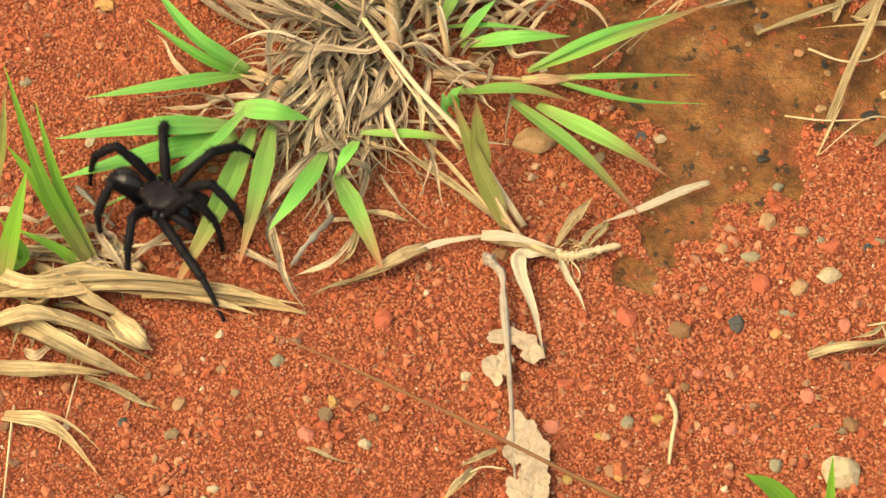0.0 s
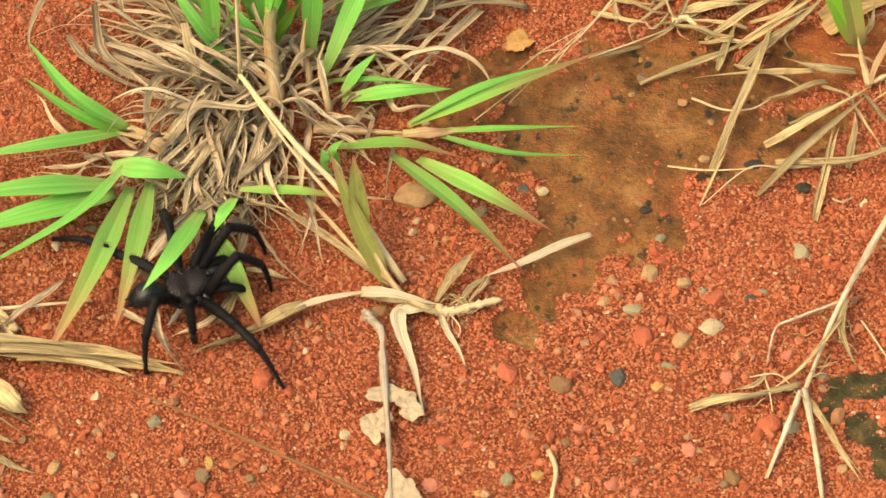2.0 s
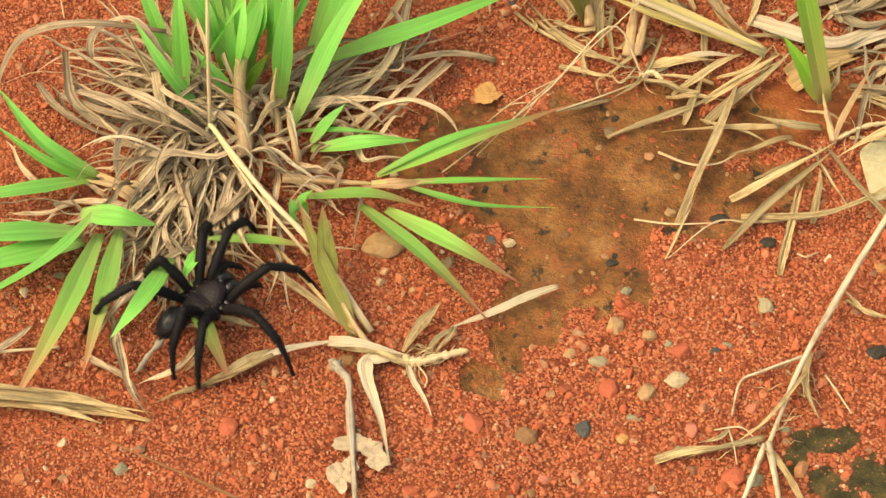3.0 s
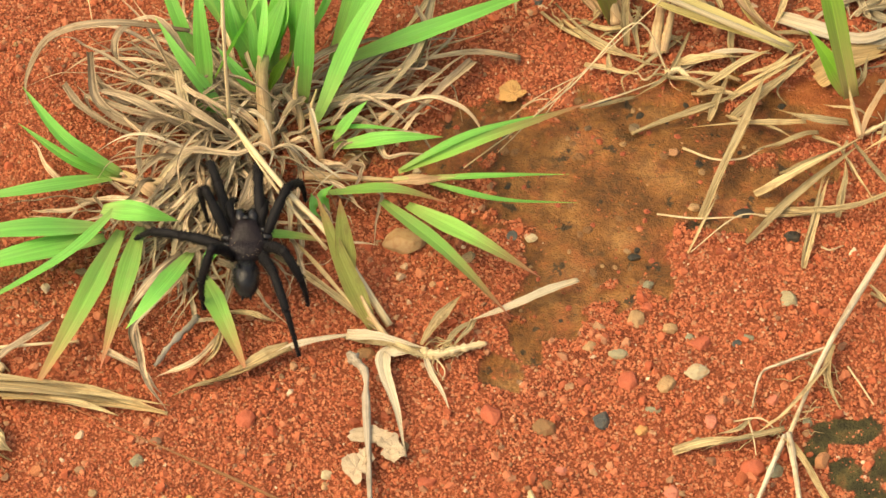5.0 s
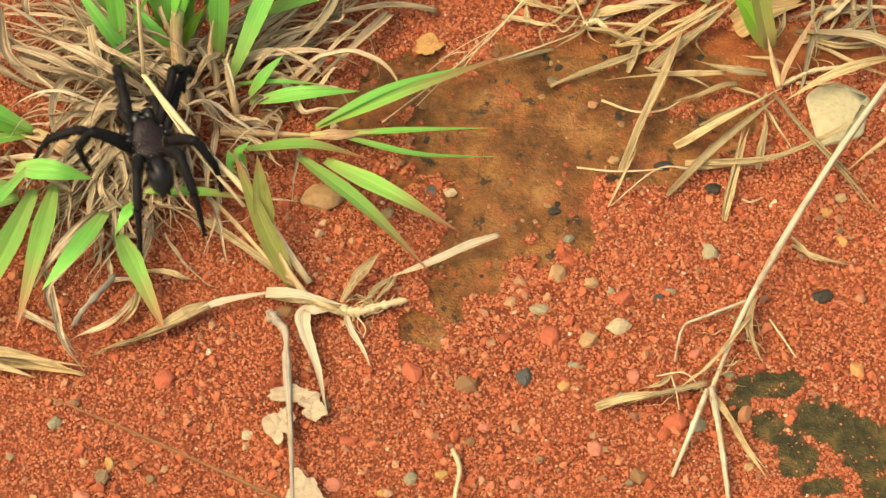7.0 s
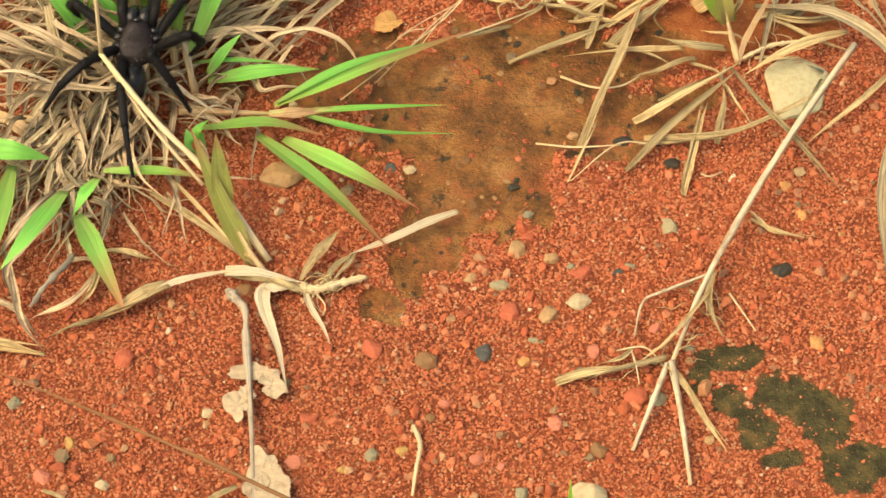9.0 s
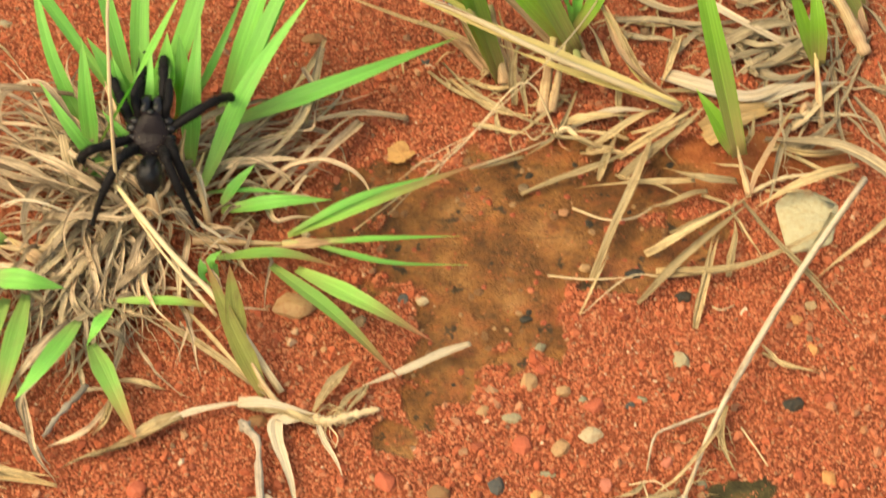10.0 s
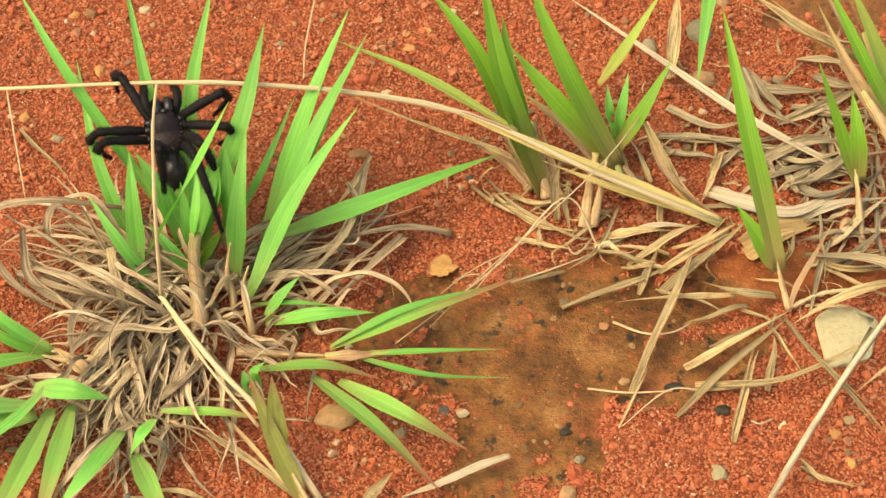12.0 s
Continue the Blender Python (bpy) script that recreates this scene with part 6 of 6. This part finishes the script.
def silt_stones(count, seed):
    """Little stones stuck in the damp silt: dark olive ones half drowned, and single red grains."""
    rng = random.Random(seed)
    kinds = []
    for tone in ("black", "dark", "brown", "red", "tan"):
        vs, fs = rock_template(70 + len(kinds), 13, 0.12)
        kinds.append(mesh_of("pebble", vs.tolist(), fs.tolist(), STONES[tone]))
    made = 0
    while made < count:
        x, y = rng.uniform(0.06, 0.20), rng.uniform(0.01, 0.13)
        if float(silt_at(x, y)) < 0.9:
            continue
        k = rng.choice((0, 2, 2, 2, 2, 2, 3, 3, 3, 3, 3, 4, 4))
        r = rng.uniform(0.0010, 0.0024) if k < 3 else rng.uniform(0.0007, 0.0015)
        ob = new("pebble", kinds[k])
        ob.parent = ground
        ob.location = (x, y, float(height_at(x, y)) + r * (-0.22 if k < 3 else 0.1))
        ob.rotation_euler = (0, 0, rng.uniform(0, 6.3))
        ob.scale = (r * rng.uniform(0.8, 1.3), r * rng.uniform(0.8, 1.2), r * rng.uniform(0.5, 0.75))
        made += 1


silt_stones(130, 9)


# ---- the spider ----
def spider_skin(name, colour, rough, spec, relief=0.6):
    m, nt, b = nodes_of(name, rough, spec)
    c = mix(nt, colour, tuple(v * 2.4 + 0.004 for v in colour), noise_of(nt, 900, 5))
    nt.links.new(c, b.inputs["Base Color"])
    bump(nt, b, noise_of(nt, 1100, 4), relief, 0.0005)
    return m


FUR = spider_skin("black_fur", (0.0050, 0.0042, 0.0045), 0.55, 0.12)
SHELL = spider_skin("dark_carapace", (0.0085, 0.0056, 0.0062), 0.22, 0.15, 0.7)
GLOSS = spider_skin("glossy_black", (0.0040, 0.0032, 0.0036), 0.15, 0.42, 0.5)


def lathe(name, rings, mat, sides=12, hairs=0, seed=0, hair=0.0012):
    """A body of round or oval rings (x, y, z, half width, half height) strung along x, with bristles."""
    verts, faces = [], []
    for i, (x, y, z, w, h) in enumerate(rings):
        for k in range(sides):
            a = 2 * math.pi * k / sides
            verts.append((x, y + w * math.cos(a), z + h * math.sin(a)))
        if i:
            p, q = (i - 1) * sides, i * sides
            faces += [(p + j, p + (j + 1) % sides, q + (j + 1) % sides, q + j) for j in range(sides)]
    faces += [tuple(range(sides - 1, -1, -1)), tuple(range((len(rings) - 1) * sides, len(rings) * sides))]
    rng = random.Random(seed)
    for _ in range(hairs):
        i = rng.randrange(1, len(rings))
        t = rng.random()
        x, y, z, w, h = (u + (v - u) * t for u, v in zip(rings[i - 1], rings[i]))
        a = rng.uniform(0, 6.3)
        root = Vector((x, y + w * math.cos(a), z + h * math.sin(a)))
        out = Vector((rng.uniform(-0.6, 0.6), math.cos(a), math.sin(a))).normalized()
        side = out.orthogonal().normalized() * 0.00007
        b = len(verts)
        tip = root + out * hair * rng.uniform(0.5, 1.2)
        verts += [tuple(root - out * 0.0002 + side), tuple(root - out * 0.0002 - side), tuple(root - out * 0.0002 + out.cross(side)), tuple(tip)]
        faces += [(b, b + 1, b + 3), (b + 1, b + 2, b + 3), (b + 2, b, b + 3)]
    return mesh_of(name, [tuple(v) for v in verts], faces, mat)


def mm(*rows):
    return [tuple(v * 0.00112 for v in r) for r in rows]


def part(name, me, owner, where=(0, 0, 0), label=""):
    ob = new(name, me)
    ob.parent = owner
    ob.location = where
    return tagged(ob, label)


spider = tagged(new("spider"), "large black hairy ground spider walking through grass", "spider")
spider.empty_display_size = 0.01
part("carapace", lathe("carapace", mm(
    (-7.6, 0, -0.4, 1.6, 0.9), (-6.8, 0, -0.1, 3.6, 1.5), (-4.6, 0, 0.2, 5.2, 1.9), (-2.0, 0, 0.35, 5.9, 2.1), (-0.9, 0, 0.2, 5.9, 1.7), (0.2, 0, 0.4, 5.8, 2.1), (2.6, 0, 0.8, 5.0, 2.5),
    (4.8, 0, 1.1, 4.0, 2.8), (6.6, 0, 0.9, 3.4, 2.5), (7.6, 0, 0.5, 2.4, 1.6)), SHELL, 20, 420, 3, 0.0011), spider, label="shiny dark brown-black carapace")
part("abdomen", lathe("abdomen", mm(
    (-6.5, 0, -0.4, 0.9, 0.9), (-7.6, 0, 0.1, 1.9, 1.9), (-9.4, 0, 0.6, 3.1, 3.1), (-11.6, 0, 0.9, 3.9, 3.8), (-14.0, 0, 0.8, 4.05, 3.9), (-16.2, 0, 0.3, 3.55, 3.4),
    (-17.8, 0, -0.4, 2.5, 2.2), (-18.9, 0, -1.0, 1.2, 1.0), (-19.3, 0, -1.3, 0.4, 0.3)), GLOSS, 20, 2200, 4, 0.0013), spider, label="glossy black bristly oval abdomen")
for s in (-1, 1):
    part("spinneret", lathe("spinneret", mm((-18.3, s * 0.9, -1.4, 0.7, 0.7), (-19.5, s * 1.2, -1.3, 0.5, 0.5), (-20.5, s * 1.4, -1.2, 0.15, 0.15)), FUR, 8), spider)
    part("chelicera", lathe("chelicera", mm((5.4, s * 1.9, 0.4, 1.6, 1.8), (8.0, s * 2.1, 0.7, 2.2, 2.6), (10.6, s * 2.1, 0.0, 2.1, 2.5), (12.6, s * 1.8, -2.2, 1.3, 1.6),
                                            (13.0, s * 1.6, -3.8, 0.4, 0.5)), GLOSS, 12, 120, 5 + s, 0.0011), spider, label="glossy black bulging jaw")
    part("pedipalp", lathe("pedipalp", mm((5.0, s * 3.6, -1.0, 1.2, 1.2), (9.0, s * 5.2, 1.8, 1.5, 1.5), (13.0, s * 5.6, 1.4, 1.4, 1.4), (16.0, s * 5.0, -1.6, 1.3, 1.3),
                                          (18.2, s * 4.6, -4.2, 1.0, 1.0), (18.9, s * 4.5, -5.0, 0.3, 0.3)), FUR, 10, 420, 8 + s, 0.0012), spider)


def specks(count, seed):
    """Pale grains round the carapace and the leg bases, modelled in place of glints of light."""
    rng = random.Random(seed)
    verts, faces = [], []
    for _ in range(count):
        a = rng.uniform(0, 6.3)
        out = rng.uniform(0.2, 1.0) ** 0.35 * 1.12
        x, y = 6.4 * math.cos(a) * out, 5.6 * math.sin(a) * out
        z = 0.6 + 2.0 * math.sqrt(max(0.0, 1 - min(1.0, (x / 8.2) ** 2 + (y / 5.9) ** 2)))
        s = rng.uniform(0.06, 0.20)
        b = len(verts)
        verts += [((x + dx * s) * 0.00112, (y + dy * s) * 0.00112, (z + dz * s) * 0.00112) for dx, dy, dz in ((1, 0, 0), (-0.6, 0.9, 0), (-0.6, -0.9, 0), (0, 0, 1.1), (0, 0, -1.1))]
        faces += [(b, b + 1, b + 3), (b + 1, b + 2, b + 3), (b + 2, b, b + 3), (b + 1, b, b + 4), (b + 2, b + 1, b + 4), (b, b + 2, b + 4)]
    return mesh_of("dust_specks", verts, faces, STONES["cream"], False)


# added cream-coloured grains that imitate highlights on the shiny carapace
part("dust_specks", specks(46, 3), spider, label="pale specks standing in for glints on the carapace")
part("eye_cluster", lathe("eye_cluster", mm((5.6, 0, 4.0, 0.4, 0.2), (6.0, 0, 4.3, 1.0, 0.5), (6.8, 0, 4.2, 1.1, 0.5), (7.3, 0, 3.8, 0.5, 0.3)), GLOSS, 10), spider, label="small shiny eye cluster")

for s in (-1, 1):
    for cx, cy in ((4.0, 3.2), (1.6, 4.0), (-1.4, 4.0), (-4.2, 3.2)):
        part("leg_base", lathe("leg_base", mm((cx - 1.5, s * (cy + 1.4), -1.1, 0.9, 0.9), (cx - 0.6, s * (cy + 2.0), -0.7, 2.1, 1.7), (cx + 0.8, s * (cy + 2.0), -0.7, 2.1, 1.7), (cx + 1.7, s * (cy + 1.4), -1.1, 0.9, 0.9)), GLOSS, 12, 40, int(cx * 10), 0.0009), spider)

HIPS = {}
for s, sname in ((1, "L"), (-1, "R")):
    for k, (hx, hy, long) in enumerate(((4.6, 4.6, 1.06), (1.8, 5.8, 1.0), (-1.6, 5.8, 0.94), (-4.8, 4.6, 1.12))):
        upper, lower = 19.5 * long, 28.0 * long
        leg = part("leg", lathe("leg", [(z * 0.001, 0, y * 0.001, w * 0.00094, w * 0.00094) for z, y, w in (
            (-1.5, -0.3, 1.3), (0.0, 0.0, 1.8), (1.8, 0.1, 1.45), (3.6, 0.4, 1.8), (upper * 0.5, 1.1, 2.1), (upper * 0.70, 0.9, 1.9),
            (upper * 0.80, 0.5, 1.55), (upper * 0.9, 0.4, 1.8), (upper, 0.0, 1.65), (upper + 1.0, -0.3, 1.0))], FUR, 12, 900, 20 + k, 0.0012), spider)
        shin = part("lower_leg", lathe("lower_leg", [(z * 0.001, 0, y * 0.001, w * 0.00088, w * 0.00088) for z, y, w in (
            (-0.8, -0.3, 1.0), (0.5, 0.4, 1.5), (lower * 0.12, 1.6, 1.75), (lower * 0.26, 3.0, 1.75), (lower * 0.38, 3.9, 1.55), (lower * 0.43, 4.1, 1.2))], FUR, 12, 600, 30 + k, 0.0011), leg)
        foot = part("foot", lathe("foot", [(z * 0.001, 0, y * 0.001, w * 0.00088, w * 0.00088) for z, y, w in (
            (lower * 0.40, 4.0, 0.9), (lower * 0.44, 4.1, 1.3), (lower * 0.55, 3.7, 1.28), (lower * 0.70, 2.7, 0.98), (lower * 0.755, 2.3, 0.76), (lower * 0.79, 2.0, 0.88),
            (lower * 0.90, 1.0, 0.80), (lower * 0.985, 0.2, 0.60), (lower * 1.005, 0.0, 0.35))], FUR, 12, 500, 40 + k, 0.0009), leg)
        HIPS[sname + str(k + 1)] = (leg, shin, foot, Vector((hx, s * hy, -1.0)) * 0.00112, upper * 0.001, lower * 0.001)


def motions():
    """The spider comes out of the tuft, crosses the gravel, turns and climbs through the clump."""
    stances = []

    def stance(t, body, heading, climb, foot_z, *feet):
        stances.append((t, body, heading, climb, foot_z, feet))

    stance(0, (-90.4, 9.1, 13), -27, 0, 1, (-59, -1), (-57, 34), (-92, 44), (-117, 5), (-67, 2), (-60, -32), (-100, -19), (-111, -3))
    stance(0.5, (-76.2, -5.8, 13), -38, 0, 1, (-37, -11), (-31, 5), (-88, 38), (-97, 36), (-56, -19), (-61, -33), (-88, -26), (-115, -1))
    stance(1, (-58.0, -4.1, 13), -21, 0, 1, (-21, 4), (-36, 2), (-59, 45), (-93, 27), (-24, -27), (-50, -54), (-95, -29), (-84, -16))
    stance(1.5, (-42.8, -7.1, 13), -3, 0, 1, (-9, 27), (-34, 24), (-48, 36), (-96, 28), (-5, -34), (-17, -30), (-50, -41), (-88, -14))
    stance(2, (-35.9, -2.1, 13), 17, 0, 1, (-11, 20), (-18, 44), (-48, 32), (-90, 27), (-14, 12), (-2, -37), (-34, -18), (-50, -31))
    stance(2.5, (-23.1, 9.6, 13), 40, 0, 1, (-3, 42), (-24, 46), (-54, 19), (-75, 14), (10, 3), (19, 1), (-21, -28), (-48, -30))
    stance(3, (-19.5, 11.9, 14), 43, 0, 2, (-4, 50), (-20, 46), (-39, 20), (-63, 5), (19, 25), (12, -12), (-21, -18), (-30, -14))
    stance(3.5, (-8.0, 11.0, 18), 44, 5, 5, (-4, 61), (-22, 44), (-34, 21), (-29, 6), (17, 26), (5, 30), (13, -14), (-20, -13))
    stance(4, (-10.8, 17.7, 19.5), 70, 6.25, 6.0, (-17, 69), (-22, 42), (-41, 38), (-30, 7), (10, 37), (7, 46), (15, -13), (-5, -10))
    stance(4.5, (-11.4, 23.0, 21.0), 81, 7.5, 7.1, (-17, 70), (-28, 48), (-41, 39), (-26, 8), (-10, 70), (7, 47), (11, 10), (-5, -9))
    stance(5, (-12.1, 28.4, 22.5), 93, 8.75, 8.2, (-31, 76), (-29, 49), (-51, 51), (-27, 9), (-11, 71), (0, 61), (10, 11), (8, -11))
    stance(5.5, (-12.2, 30.6, 24.0), 99, 12, 9.2, (-34, 86), (-31, 43), (-51, 52), (-26, 6), (-29, 94), (8, 61), (9, 25), (7, 0))
    stance(6, (-16.5, 45.8, 24.5), 106, 12, 10.0, (-43, 63), (-39, 47), (-37, 41), (-24, 6), (-20, 102), (-10, 82), (4, 32), (9, 26))
    stance(6.5, (-21.4, 49.9, 25.0), 120, 10, 10.8, (-18, 85), (-48, 68), (-37, 37), (-19, 13), (-10, 89), (-5, 75), (7, 40), (12, 6))
    stance(7, (-18.3, 52.5, 25.5), 108, 8.5, 11.2, (-34, 92), (-61, 55), (-41, 51), (-20, 12), (-9, 87), (-6, 95), (7, 41), (2, 21))
    stance(7.5, (-18.3, 59.4, 26.0), 100, 9, 11.6, (-34, 92), (-42, 79), (-41, 51), (-27, 28), (-11, 110), (-6, 95), (-1, 50), (2, 21))
    stance(8, (-18.4, 66.1, 26.5), 93, 9.5, 12.0, (-20, 119), (-42, 79), (-43, 70), (-27, 28), (-11, 110), (4, 106), (-1, 50), (-9, 38))
    stance(8.5, (-15.4, 74.4, 27.0), 82, 24, 12.4, (-23, 126), (-38, 107), (-44, 67), (-31, 35), (-12, 126), (4, 105), (-10, 51), (-8, 38))
    stance(9, (-9.0, 83.8, 31.0), 86, 26, 16.0, (-17, 135), (-31, 107), (-43, 64), (-9, 34), (-7, 134), (6, 123), (7, 90), (10, 64))
    stance(9.5, (-8.6, 89.3, 35.0), 88, 28, 17.6, (-18, 133), (-31, 97), (-30, 70), (-7, 34), (-7, 139), (22, 135), (10, 82), (14, 60))
    stance(10, (-9.0, 94.0, 41), 88, 34, 22, (-14, 150), (-29, 152), (-32, 97), (-30, 67), (-6, 138), (15, 122), (6, 74), (8, 66))
    stance(10.5, (-12.0, 107.0, 45), 91, 36, 24, (-27, 190), (-42, 157), (-24, 112), (-27, 74), (-6, 168), (14, 118), (7, 102), (-2, 87))
    stance(11, (-13.0, 118.0, 54), 107, 34, 32, (-47, 178), (-40, 149), (-26, 130), (-20, 79), (-9, 169), (-1, 138), (5, 98), (4, 85))
    stance(11.5, (-12.6, 130.0, 53), 117, 26, 36, (-36, 170), (-48, 154), (-31, 128), (-16, 83), (-9, 166), (5, 129), (0, 107), (3, 105))
    stance(12, (-22.5, 141.5, 52), 104, 30, 33, (-43, 174), (-50, 150), (-45, 146), (-24, 126), (-17, 160), (-6, 150), (-12, 129), (-1, 108))
    rows = []
    for t, (bx, by, bz), heading, climb, *_ in stances:
        rows.append((t, pose(bx * 0.001, by * 0.001, bz * 0.001, 0, -climb, heading)))
    walk(spider, rows)
    for n, key in enumerate(("L1", "L2", "L3", "L4", "R1", "R2", "R3", "R4")):
        leg, shin, foot, hip, upper, lower = HIPS[key]
        s = 1 if key[0] == "L" else -1
        rest = (35, 70, 112, 150)[int(key[1]) - 1] * s
        up_rows, low_rows = [], []
        for (t, m), (_, _, _, _, foot_z, feet) in zip(rows, stances):
            to = m.inverted() @ (Vector((feet[n][0], feet[n][1], foot_z)) * 0.001)
            d = to - hip
            bearing = math.degrees(math.atan2(d.y, d.x))
            off = (bearing - rest + 180) % 360 - 180
            bearing = radians(rest + max(-42, min(42, off)))
            flat, down = math.hypot(d.x, d.y), d.z
            far = max(0.30 * (upper + lower), min(0.985 * (upper + lower), math.hypot(flat, down)))
            rise = max(-0.9, min(0.5, math.atan2(down, flat)))
            bend = math.acos((upper ** 2 + far ** 2 - lower ** 2) / (2 * upper * far))
            e1 = rise + bend
            kx, kz = upper * math.cos(e1), upper * math.sin(e1)
            e2 = math.atan2(far * math.sin(rise) - kz, far * math.cos(rise) - kx)
            up_rows.append((t, Matrix.Translation(hip) @ Matrix.Rotation(bearing, 4, "Z") @ Matrix.Rotation(-e1, 4, "Y")))
            low_rows.append((t, Matrix.Translation((upper, 0, 0)) @ Matrix.Rotation(e1 - e2, 4, "Y")))
        walk(leg, up_rows)
        walk(shin, low_rows)
        walk(foot, low_rows)


motions()
